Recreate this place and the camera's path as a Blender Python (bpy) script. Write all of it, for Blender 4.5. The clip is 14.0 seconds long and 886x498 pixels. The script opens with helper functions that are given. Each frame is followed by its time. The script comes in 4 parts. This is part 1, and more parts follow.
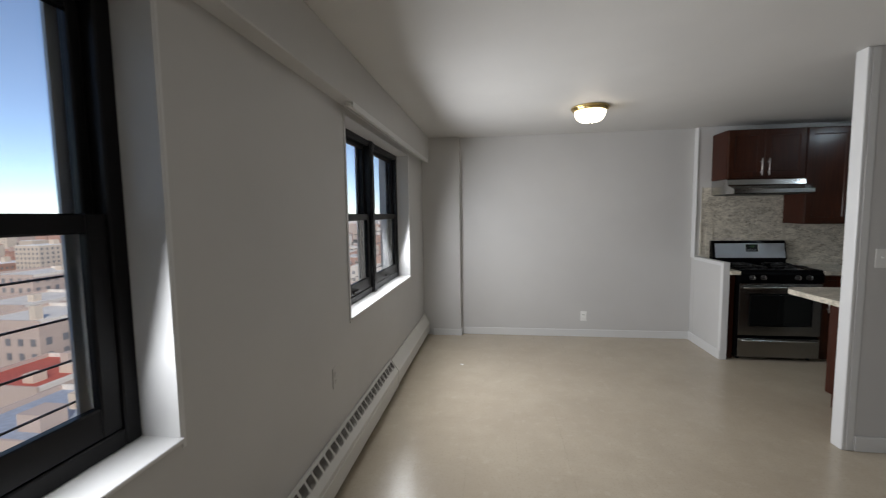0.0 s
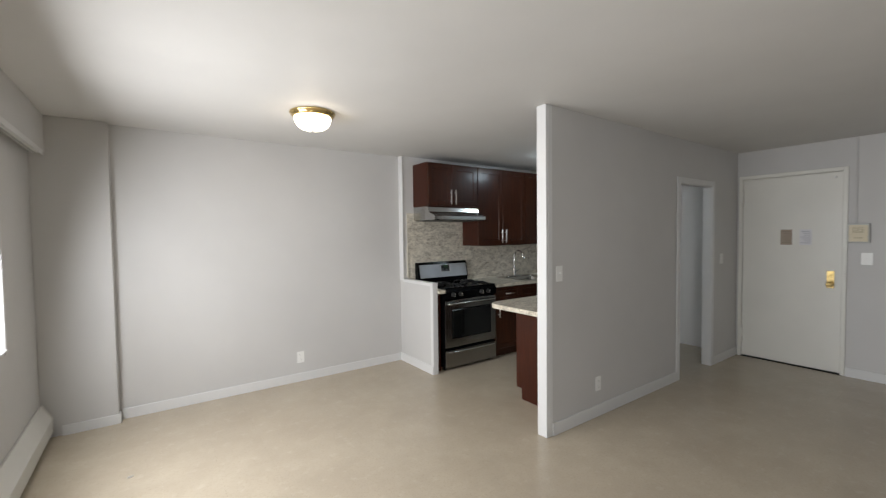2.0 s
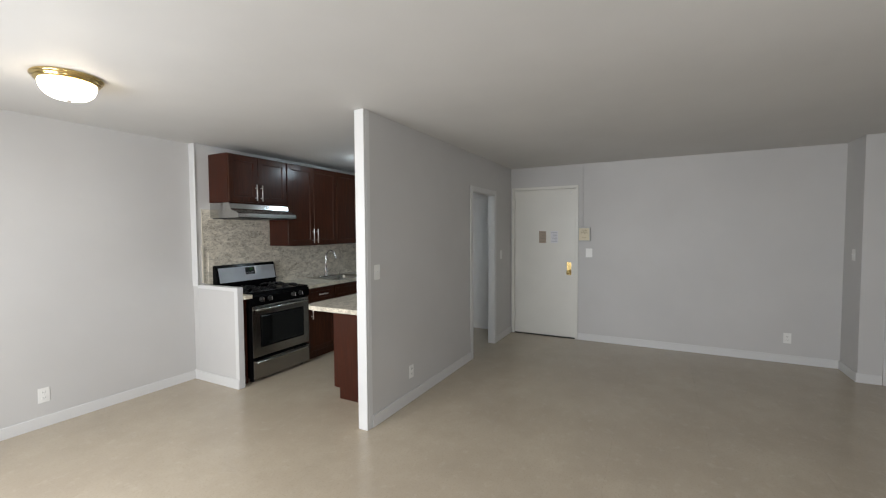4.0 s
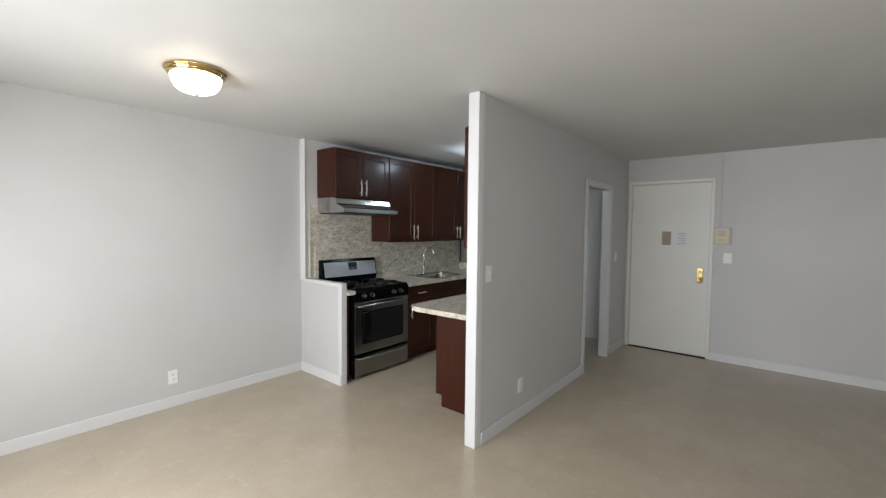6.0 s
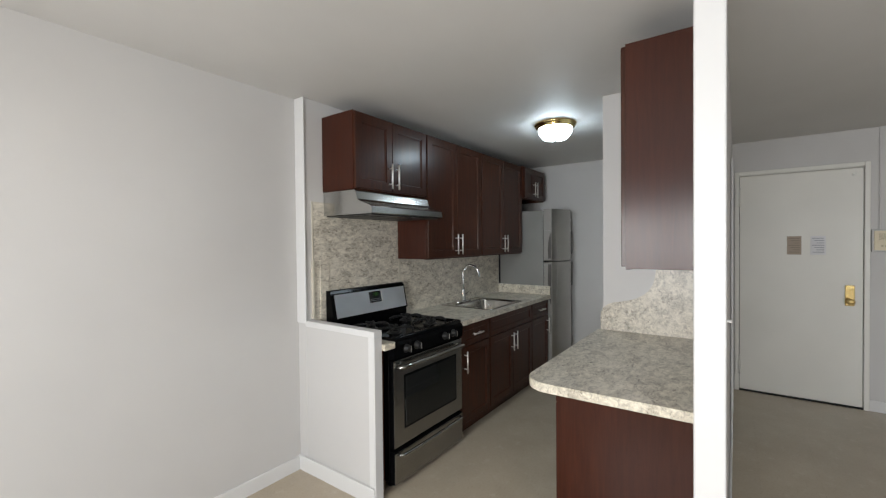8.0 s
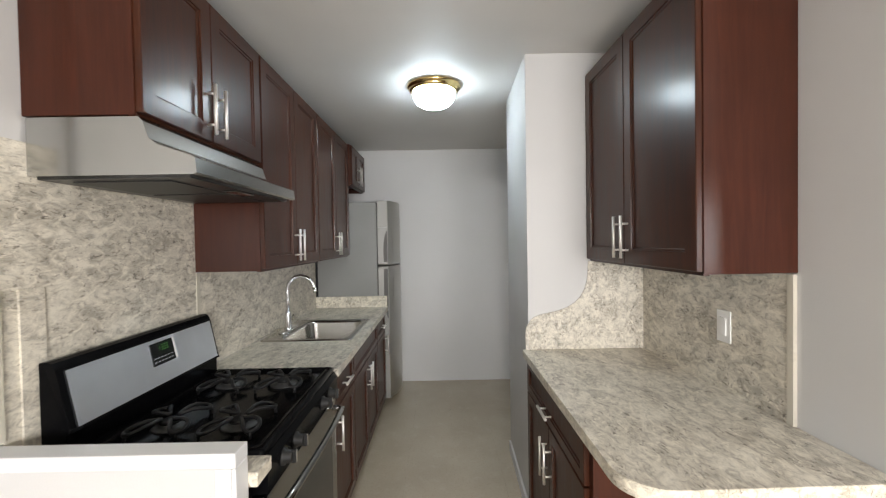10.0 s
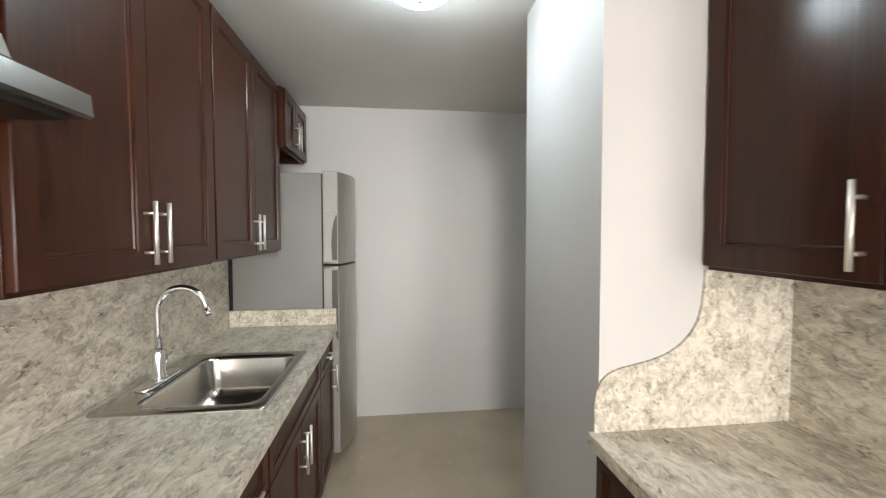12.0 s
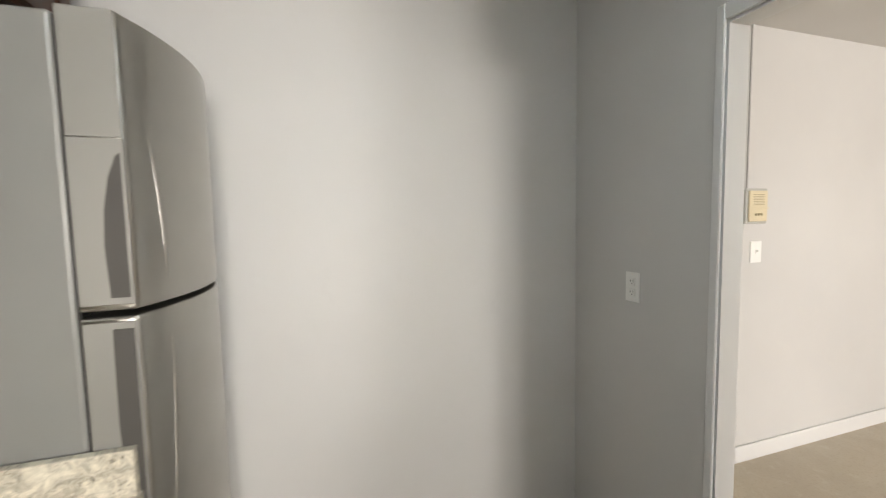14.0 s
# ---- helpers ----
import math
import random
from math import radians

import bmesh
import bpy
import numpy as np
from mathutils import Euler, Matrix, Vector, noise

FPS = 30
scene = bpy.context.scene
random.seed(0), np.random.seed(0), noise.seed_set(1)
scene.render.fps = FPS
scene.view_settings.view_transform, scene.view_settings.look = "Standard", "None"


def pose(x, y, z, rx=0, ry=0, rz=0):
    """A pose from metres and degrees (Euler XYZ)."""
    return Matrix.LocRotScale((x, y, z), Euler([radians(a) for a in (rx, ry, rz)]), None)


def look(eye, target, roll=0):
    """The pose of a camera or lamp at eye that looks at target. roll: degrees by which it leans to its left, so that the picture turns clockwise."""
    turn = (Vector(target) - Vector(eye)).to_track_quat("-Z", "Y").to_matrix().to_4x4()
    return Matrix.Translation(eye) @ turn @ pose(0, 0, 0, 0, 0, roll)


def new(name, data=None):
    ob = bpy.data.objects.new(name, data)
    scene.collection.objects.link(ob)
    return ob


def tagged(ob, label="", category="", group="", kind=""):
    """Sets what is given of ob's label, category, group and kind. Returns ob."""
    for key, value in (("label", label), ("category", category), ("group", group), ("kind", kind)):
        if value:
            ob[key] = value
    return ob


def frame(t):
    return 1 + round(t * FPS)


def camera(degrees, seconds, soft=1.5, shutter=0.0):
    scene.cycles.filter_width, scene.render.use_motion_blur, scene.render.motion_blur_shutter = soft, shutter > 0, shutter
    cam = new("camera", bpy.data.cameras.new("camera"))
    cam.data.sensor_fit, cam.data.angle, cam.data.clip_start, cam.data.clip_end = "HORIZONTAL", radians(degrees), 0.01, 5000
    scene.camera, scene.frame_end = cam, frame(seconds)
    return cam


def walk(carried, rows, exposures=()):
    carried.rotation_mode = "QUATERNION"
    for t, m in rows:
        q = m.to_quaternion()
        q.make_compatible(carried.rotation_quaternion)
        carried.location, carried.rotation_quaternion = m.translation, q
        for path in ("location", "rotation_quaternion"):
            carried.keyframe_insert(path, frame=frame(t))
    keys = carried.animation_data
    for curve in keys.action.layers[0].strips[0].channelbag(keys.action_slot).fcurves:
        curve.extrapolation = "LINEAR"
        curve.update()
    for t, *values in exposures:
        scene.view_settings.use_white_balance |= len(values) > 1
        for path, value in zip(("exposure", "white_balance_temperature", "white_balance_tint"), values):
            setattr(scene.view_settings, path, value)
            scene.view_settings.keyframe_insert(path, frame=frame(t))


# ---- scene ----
cam = camera(94.4, 14.0, soft=1.2, shutter=0.2)
PATH = [
    (0, (0.828, 1.419, 1.499), (0.564, 3.395, 1.333), -0.8),
    (0.5, (0.761, 1.591, 1.511), (0.886, 3.581, 1.349), -1.0),
    (1, (0.67, 1.803, 1.525), (1.164, 3.736, 1.38), -1.1),
    (1.5, (0.656, 2.047, 1.526), (1.499, 3.856, 1.396), -1.0),
    (2, (0.632, 2.19, 1.51), (1.789, 3.82, 1.437), -0.7),
    (2.5, (0.568, 2.237, 1.517), (2.027, 3.602, 1.433), -1.3),
    (3, (0.52, 2.235, 1.519), (2.212, 3.298, 1.429), -1.1),
    (3.2, (0.517, 2.224, 1.523), (2.276, 3.17, 1.433), -1.0),
    (5.3, (0.492, 2.333, 1.523), (2.252, 3.278, 1.439), 0.6),
    (5.5, (0.53, 2.397, 1.526), (2.237, 3.435, 1.432), 0.7),
    (6, (0.679, 2.596, 1.519), (2.22, 3.867, 1.42), 0.6),
    (6.5, (0.824, 2.953, 1.505), (2.211, 4.391, 1.418), -0.2),
    (7, (1.008, 3.34, 1.486), (2.416, 4.758, 1.426), -0.5),
    (7.2, (1.093, 3.5, 1.485), (2.527, 4.894, 1.437), -0.3),
    (9.3, (1.853, 5.006, 1.482), (3.806, 5.433, 1.402), -1.6),
    (9.5, (1.914, 5.096, 1.476), (3.891, 5.392, 1.392), -1.4),
    (10, (2.095, 5.304, 1.48), (4.094, 5.294, 1.439), -1.0),
    (10.5, (2.239, 5.491, 1.487), (4.22, 5.217, 1.438), -1.0),
    (11, (2.42, 5.556, 1.468), (4.374, 5.139, 1.379), -0.7),
    (11.5, (2.74, 5.481, 1.476), (4.707, 5.126, 1.398), -0.4),
    (12, (3.138, 5.427, 1.472), (5.123, 5.193, 1.388), -0.1),
    (12.5, (3.573, 5.41, 1.46), (5.564, 5.246, 1.36), -0.3),
    (13, (4.019, 5.42, 1.447), (6.008, 5.245, 1.33), -0.5),
    (13.5, (4.435, 5.485, 1.459), (6.402, 5.15, 1.319), -1.2),
    (13.6, (4.505, 5.489, 1.466), (6.462, 5.105, 1.315), -1.2),
    (14, (4.769, 5.44, 1.442), (6.666, 4.825, 1.288), -1.2),
]
EXPOSURES = [(0.0, -0.62, 7100, 11), (0.5, -0.17, 8200, 12), (1.0, 0.0, 7350, 11), (1.5, 0.03, 7300, 11), (2.0, 0.07, 7300, 11), (3.0, 0.23, 7250, 10.5), (6.5, 0.2, 7150, 10.5), (7.2, 0.2, 7200, 10.5), (9.5, 0.72, 7600, 12), (11.0, 1.28, 7750, 13.5), (11.5, 1.34, 7900, 13.5), (12.0, 1.34, 8100, 13.5), (12.5, 1.38, 8100, 13.0), (13.0, 1.56, 8250, 13.0), (13.5, 1.62, 8500, 13.5), (14.0, 1.62, 8400, 13.5)]
walk(cam, [(t, look(eye, target, roll)) for t, eye, target, roll in PATH], EXPOSURES)

# ---------- world, sun and the large lights ----------
world = bpy.data.worlds.new("sky")
scene.world = world
world.use_nodes = True
wn = world.node_tree
sky = wn.nodes.new("ShaderNodeTexSky")
sky.sky_type = "NISHITA"
sky.sun_disc = False
sky.sun_elevation = radians(35)
sky.sun_rotation = radians(145)
sky.air_density, sky.dust_density, sky.ozone_density = 0.6, 0.15, 2.4
wn.links.new(sky.outputs["Color"], wn.nodes["Background"].inputs["Color"])
wn.nodes["Background"].inputs["Strength"].default_value = 0.27

sun = new("sun", bpy.data.lights.new("sun", "SUN"))
sun.data.energy, sun.data.angle, sun.data.color = 4.5, radians(0.5), (1.0, 0.95, 0.88)
sun.matrix_world = look((35, -50, 42.7), (0, 0, 0))

# skylight through the two sashes of each window
for wy, watts in ((1.135, 27.0), (1.99, 27.0), (4.31, 40.0), (5.16, 40.0)):
    skylight = new("window_skylight", bpy.data.lights.new("window_skylight", "AREA"))
    skylight.data.shape, skylight.data.size, skylight.data.size_y = "RECTANGLE", 0.74, 0.8
    skylight.data.spread = radians(165)
    skylight.data.energy, skylight.data.color = watts, (0.82, 0.89, 1.0)
    skylight.matrix_world = look((-0.115, wy, 1.42), (0.885, wy, 1.16))

# ---------- materials ----------


def mat(name, colour, rough=0.5, metal=0.0, spec=0.5):
    m = bpy.data.materials.new(name)
    m.use_nodes = True
    b = m.node_tree.nodes["Principled BSDF"]
    b.inputs["Base Color"].default_value = (*colour, 1)
    b.inputs["Roughness"].default_value = rough
    b.inputs["Metallic"].default_value = metal
    b.inputs["Specular IOR Level"].default_value = spec
    return m, m.node_tree, b


def coords(nt, scale=(1, 1, 1), rot=(0, 0, 0)):
    tc = nt.nodes.new("ShaderNodeTexCoord")
    mp = nt.nodes.new("ShaderNodeMapping")
    mp.inputs["Scale"].default_value = scale
    mp.inputs["Rotation"].default_value = rot
    geo = nt.nodes.new("ShaderNodeNewGeometry")
    nt.links.new(geo.outputs["Position"], mp.inputs["Vector"])
    return mp.outputs["Vector"]


def noise_tex(nt, vec, scale, detail=4.0, rough=0.55, distort=0.0):
    n = nt.nodes.new("ShaderNodeTexNoise")
    n.inputs["Scale"].default_value = scale
    n.inputs["Detail"].default_value = detail
    n.inputs["Roughness"].default_value = rough
    n.inputs["Distortion"].default_value = distort
    nt.links.new(vec, n.inputs["Vector"])
    return n.outputs["Fac"]


def ramp(nt, fac, stops):
    r = nt.nodes.new("ShaderNodeValToRGB")
    els = r.color_ramp.elements
    while len(els) < len(stops):
        els.new(0.5)
    for e, (p, c) in zip(els, stops):
        e.position, e.color = p, (*c, 1)
    nt.links.new(fac, r.inputs["Fac"])
    return r.outputs["Color"]


def mixc(nt, a, b, fac, mode="MIX"):
    m = nt.nodes.new("ShaderNodeMix")
    m.data_type, m.blend_type = "RGBA", mode
    for sock, val in ((m.inputs["Factor"], fac), (m.inputs["A"], a), (m.inputs["B"], b)):
        if isinstance(val, (int, float)):
            sock.default_value = val
        elif isinstance(val, tuple):
            sock.default_value = (*val, 1)
        else:
            nt.links.new(val, sock)
    return m.outputs["Result"]


def span(nt, fac, lo, hi, a=0.0, b=1.0):
    m = nt.nodes.new("ShaderNodeMapRange")
    for key, v in (("From Min", lo), ("From Max", hi), ("To Min", a), ("To Max", b)):
        m.inputs[key].default_value = v
    nt.links.new(fac, m.inputs["Value"])
    return m.outputs["Result"]


def bump(nt, b, height, strength, distance=0.002):
    n = nt.nodes.new("ShaderNodeBump")
    n.inputs["Strength"].default_value = strength
    n.inputs["Distance"].default_value = distance
    nt.links.new(height, n.inputs["Height"])
    nt.links.new(n.outputs["Normal"], b.inputs["Normal"])


def paint(name, colour, rough, bumpy=0.25, dirt=0.05, scuffs=0.97):
    """Roller-painted plaster or wood: a fine stipple, slow waviness and faint scuffs."""
    m, nt, b = mat(name, colour, rough)
    v = coords(nt)
    low = noise_tex(nt, v, 1.3, 3)
    scuff = noise_tex(nt, v, 9.0, 6, 0.7)
    dark = tuple(c * (1 - dirt) for c in colour)
    c = mixc(nt, dark, colour, span(nt, low, 0.35, 0.65))
    c = mixc(nt, tuple(c2 * scuffs for c2 in colour), c, span(nt, scuff, 0.25, 0.42))
    nt.links.new(c, b.inputs["Base Color"])
    nt.links.new(span(nt, scuff, 0.3, 0.7, rough - 0.03, rough + 0.04), b.inputs["Roughness"])
    stipple = noise_tex(nt, v, 220.0, 3)
    wave = noise_tex(nt, v, 5.0, 3)
    h = nt.nodes.new("ShaderNodeMath")
    h.operation = "MULTIPLY_ADD"
    h.inputs[1].default_value = 2.0
    nt.links.new(wave, h.inputs[0])
    nt.links.new(stipple, h.inputs[2])
    bump(nt, b, h.outputs["Value"], bumpy, 0.0015)
    return m


WALL = paint("grey wall paint", (0.55, 0.543, 0.532), 0.52)
CEIL = paint("white ceiling paint", (0.63, 0.62, 0.60), 0.6, 0.6)
TRIM = paint("white gloss trim paint", (0.64, 0.64, 0.635), 0.36, 0.05, 0.006, 0.998)
DOORP = paint("aged white door paint", (0.74, 0.73, 0.68), 0.38, 0.2, 0.06)
HEATER = paint("cream enamel", (0.66, 0.65, 0.61), 0.35, 0.1, 0.06)
PLASTIC = mat("white plastic", (0.78, 0.78, 0.76), 0.3)[0]
CREAM = mat("cream plastic", (0.62, 0.54, 0.38), 0.4)[0]
SLOT = mat("dark slot", (0.01, 0.01, 0.01), 0.6)[0]
# grille slots are dark brown strips on the sloped top
LOUVER = mat("dark brown grille slot", (0.055, 0.047, 0.040), 0.7)[0]


def wood(name, dark, light, rough, stretch=(9, 9, 0.7)):
    m, nt, b = mat(name, dark, rough)
    v = coords(nt, stretch)
    grain = noise_tex(nt, v, 5.0, 8, 0.65, 0.6)
    blotch = noise_tex(nt, coords(nt), 2.2, 3)
    c = ramp(nt, grain, [(0.3, dark), (0.52, tuple((a + c2) / 2 for a, c2 in zip(dark, light))), (0.72, light)])
    c = mixc(nt, tuple(d * 0.75 for d in dark), c, span(nt, blotch, 0.2, 0.55, 0.45, 1.0))
    nt.links.new(c, b.inputs["Base Color"])
    nt.links.new(span(nt, grain, 0.3, 0.7, rough - 0.05, rough + 0.07), b.inputs["Roughness"])
    b.inputs["Specular IOR Level"].default_value = 0.15
    b.inputs["Coat Weight"].default_value = 0.27
    b.inputs["Coat Roughness"].default_value = 0.19
    bump(nt, b, grain, 0.12, 0.001)
    return m


WOOD = wood("dark cherry wood", (0.022, 0.0054, 0.0020), (0.062, 0.0162, 0.0058), 0.40)
SIDE = wood("cherry veneer side", (0.034, 0.0078, 0.0034), (0.058, 0.0140, 0.0062), 0.46)


def granite(name, tint=(1.0, 1.0, 1.0)):
    m, nt, b = mat(name, (0.4, 0.38, 0.35), 0.3)
    v = coords(nt, (1.15, 2.2, 2.2), (0.15, 0.55, 0.42))
    cloud = noise_tex(nt, v, 5.5, 5, 0.62, 0.8)
    mid = noise_tex(nt, v, 15.0, 6, 0.70, 1.1)
    fleck = noise_tex(nt, v, 34.0, 5, 0.70, 0.9)
    fine = noise_tex(nt, v, 105.0, 4, 0.65, 0.3)
    t = lambda c: tuple(a * k for a, k in zip(c, tint))
    c = ramp(nt, cloud, [(0.36, t((0.385, 0.355, 0.312))), (0.50, t((0.510, 0.480, 0.428))), (0.64, t((0.605, 0.575, 0.520)))])
    c = mixc(nt, c, t((0.700, 0.665, 0.600)), span(nt, mid, 0.50, 0.38, 0.0, 0.85))
    c = mixc(nt, c, t((0.225, 0.210, 0.190)), span(nt, mid, 0.52, 0.63, 0.0, 0.58))
    drift = nt.nodes.new("ShaderNodeMath")
    drift.operation = "MULTIPLY"
    nt.links.new(span(nt, fleck, 0.55, 0.63, 0.0, 0.9), drift.inputs[0])
    nt.links.new(span(nt, cloud, 0.62, 0.40, 0.15, 1.0), drift.inputs[1])
    c = mixc(nt, c, t((0.095, 0.082, 0.072)), drift.outputs["Value"])
    c = mixc(nt, c, t((0.330, 0.270, 0.205)), span(nt, fine, 0.55, 0.68, 0.0, 0.40))
    nt.links.new(c, b.inputs["Base Color"])
    nt.links.new(span(nt, fine, 0.3, 0.7, 0.26, 0.40), b.inputs["Roughness"])
    return m


GRANITE = granite("speckled granite laminate", (1.06, 1.04, 0.98))
EDGE = granite("pale laminate edge", (1.08, 1.05, 0.96))


def metal(name, colour, rough, stretch=(1, 1, 60), mottled=0.12):
    m, nt, b = mat(name, colour, rough, 1.0)
    v = coords(nt, stretch)
    n = noise_tex(nt, v, 8.0, 4, 0.6)
    s = noise_tex(nt, coords(nt), 3.0, 4)
    c = mixc(nt, tuple(x * (1 - mottled) for x in colour), colour, span(nt, s, 0.35, 0.65))
    nt.links.new(c, b.inputs["Base Color"])
    nt.links.new(span(nt, n, 0.25, 0.75, rough * 0.97, rough * 1.04), b.inputs["Roughness"])
    return m


STEEL = metal("brushed stainless steel", (0.47, 0.465, 0.45), 0.20, (1, 60, 60))
# darker copy of the steel: the oven's dark reflections sit in its colour
OVENSTEEL = metal("brushed oven steel, reflection painted dark", (0.34, 0.33, 0.315), 0.26, (1, 60, 60))
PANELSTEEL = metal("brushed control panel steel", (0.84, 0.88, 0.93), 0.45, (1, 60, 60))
SINKSTEEL = metal("satin sink steel", (0.52, 0.51, 0.48), 0.21, (30, 2, 2))
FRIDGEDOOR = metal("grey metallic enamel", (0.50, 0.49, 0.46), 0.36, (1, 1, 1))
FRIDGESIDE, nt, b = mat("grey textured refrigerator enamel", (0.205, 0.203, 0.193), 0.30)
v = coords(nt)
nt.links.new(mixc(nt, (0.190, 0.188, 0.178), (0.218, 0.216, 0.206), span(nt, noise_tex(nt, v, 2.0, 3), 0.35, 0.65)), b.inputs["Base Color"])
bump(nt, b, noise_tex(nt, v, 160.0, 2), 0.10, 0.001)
HANDLEGREY = mat("silver grey plastic", (0.27, 0.262, 0.245), 0.38, 0.3)[0]
CHROME = mat("polished chrome", (0.74, 0.74, 0.74), 0.2, 1.0)[0]
NICKEL = mat("brushed nickel", (0.82, 0.79, 0.75), 0.5, 1.0)[0]
BRASS = mat("polished brass", (0.75, 0.56, 0.25), 0.18, 1.0)[0]
BLACKFRAME = paint("black window enamel", (0.006, 0.006, 0.007), 0.34, 0.15, 0.3)
BLACKFRAME.node_tree.nodes["Principled BSDF"].inputs["Specular IOR Level"].default_value = 0.22
ENAMEL = mat("black oven enamel", (0.003, 0.003, 0.0034), 0.16, 0.0, 0.07)[0]
IRON = paint("black cast iron", (0.005, 0.005, 0.0055), 0.42, 0.4, 0.2)
IRON.node_tree.nodes["Principled BSDF"].inputs["Specular IOR Level"].default_value = 0.3
BURNER = mat("dull burner cap", (0.05, 0.05, 0.05), 0.45, 0.6)[0]
OVENGLASS = mat("dark oven glass", (0.006, 0.007, 0.007), 0.06)[0]
RUBBER = mat("black rubber", (0.010, 0.010, 0.010), 0.5, 0.0, 0.3)[0]
PAPER = mat("white paper notice", (0.68, 0.68, 0.70), 0.6)[0]
BROWNPAPER = mat("tan paper notice", (0.36, 0.29, 0.23), 0.6)[0]
INK = mat("grey ink", (0.35, 0.36, 0.40), 0.7)[0]
RODPAINT = mat("dark guard rod paint", (0.05, 0.04, 0.05), 0.5)[0]
ALU = mat("outer aluminium track", (0.55, 0.57, 0.58), 0.45, 0.3)[0]

GLASS, nt, b = mat("window glass", (1, 1, 1), 0.0)
b.inputs["Transmission Weight"].default_value = 1.0
b.inputs["IOR"].default_value = 1.45


def glow(name, colour, strength):
    m, nt, b = mat(name, (0.85, 0.85, 0.83), 0.35)
    b.inputs["Emission Color"].default_value = (*colour, 1)
    b.inputs["Emission Strength"].default_value = strength
    return m


DINING_GLOW = glow("lit opal glass, warm", (1.0, 0.90, 0.76), 9.0)
KITCHEN_GLOW = glow("lit opal glass, cool", (0.60, 0.80, 1.0), 28.0)
LED = glow("green clock digits", (0.15, 1.0, 0.05), 0.05)
LED.node_tree.nodes["Principled BSDF"].inputs["Base Color"].default_value = (0.02, 0.10, 0.02, 1)
RAWEDGE = paint("cream raw laminate edge", (0.58, 0.54, 0.45), 0.5, 0.2, 0.25, 0.75)

FLOOR, nt, b = mat("beige vinyl floor", (0.40, 0.34, 0.255), 0.24)
v = coords(nt)
big = noise_tex(nt, v, 1.1, 4)
mid = noise_tex(nt, v, 14.0, 5, 0.65)
soft = noise_tex(nt, v, 4.0, 4, 0.6)
c = ramp(nt, big, [(0.3, (0.402, 0.338, 0.260)), (0.7, (0.462, 0.398, 0.308))])
c = mixc(nt, c, (0.36, 0.305, 0.235), span(nt, soft, 0.38, 0.66, 0.0, 0.42))
chips = noise_tex(nt, v, 70.0, 4, 0.7)
c = mixc(nt, c, (0.30, 0.25, 0.185), span(nt, chips, 0.52, 0.66, 0.0, 0.34))
c = mixc(nt, c, (0.53, 0.465, 0.37), span(nt, mid, 0.56, 0.70, 0.0, 0.30))
oi = nt.nodes.new("ShaderNodeObjectInfo")
c = mixc(nt, c, (0.50, 0.43, 0.33), span(nt, oi.outputs["Random"], 0.0, 1.0, 0.0, 0.06))
nt.links.new(c, b.inputs["Base Color"])
nt.links.new(span(nt, soft, 0.3, 0.7, 0.20, 0.27), b.inputs["Roughness"])
bump(nt, b, noise_tex(nt, v, 3.0, 2), 0.06, 0.002)
SEAM = mat("dirty floor seam", (0.42, 0.36, 0.275), 0.35)[0]

# ---------- building helpers ----------
ORIGIN = {}


def box(bm, x0, x1, y0, y1, z0, z1, bevel=0.0, seg=1):
    m = Matrix.Translation(((x0 + x1) / 2, (y0 + y1) / 2, (z0 + z1) / 2)) @ Matrix.Diagonal((abs(x1 - x0), abs(y1 - y0), abs(z1 - z0), 1))
    r = bmesh.ops.create_cube(bm, size=1, matrix=m)
    if bevel:
        es = list({e for v in r["verts"] for e in v.link_edges})
        bmesh.ops.bevel(bm, geom=es, offset=bevel, segments=seg, affect="EDGES", profile=0.5)
    return bm


def tube(bm, pts, radius, seg=10, closed=False):
    """A round bar along points; radius may be one number or one for each point."""
    pts = [Vector(p) for p in pts]
    n = len(pts)
    rad = radius if isinstance(radius, (list, tuple)) else [radius] * n
    rings, up = [], None
    for i, p in enumerate(pts):
        a = pts[(i - 1) % n] if closed or i else p
        c = pts[(i + 1) % n] if closed or i < n - 1 else p
        d = (c - a).normalized()
        if up is None:
            up = Vector((0, 0, 1)) if abs(d.z) < 0.9 else Vector((1, 0, 0))
        s = d.cross(up).normalized()
        up = s.cross(d).normalized()
        rings.append([bm.verts.new(p + rad[i] * (math.cos(2 * math.pi * k / seg) * s + math.sin(2 * math.pi * k / seg) * up)) for k in range(seg)])
    for i in range(n if closed else n - 1):
        r0, r1 = rings[i], rings[(i + 1) % n]
        for k in range(seg):
            bm.faces.new((r0[k], r0[(k + 1) % seg], r1[(k + 1) % seg], r1[k])).smooth = True
    if not closed:
        bm.faces.new(rings[0][::-1])
        bm.faces.new(rings[-1])
    return bm


def lathe(bm, centre, profile, seg=32, axis="z"):
    """Turns (radius, height) pairs round an axis through centre."""
    c = Vector(centre)
    rings = []
    for r, h in profile:
        ring = []
        for k in range(seg):
            a = 2 * math.pi * k / seg
            p = (r * math.cos(a), r * math.sin(a), h)
            if axis == "x":
                p = (h, r * math.cos(a), r * math.sin(a))
            elif axis == "y":
                p = (r * math.sin(a), h, r * math.cos(a))
            ring.append(bm.verts.new(c + Vector(p)))
        rings.append(ring)
    for r0, r1 in zip(rings, rings[1:]):
        for k in range(seg):
            bm.faces.new((r0[k], r0[(k + 1) % seg], r1[(k + 1) % seg], r1[k])).smooth = True
    for ring, flip in ((rings[0], True), (rings[-1], False)):
        bm.faces.new(ring[::-1] if flip else ring)
    bmesh.ops.recalc_face_normals(bm, faces=bm.faces)
    return bm


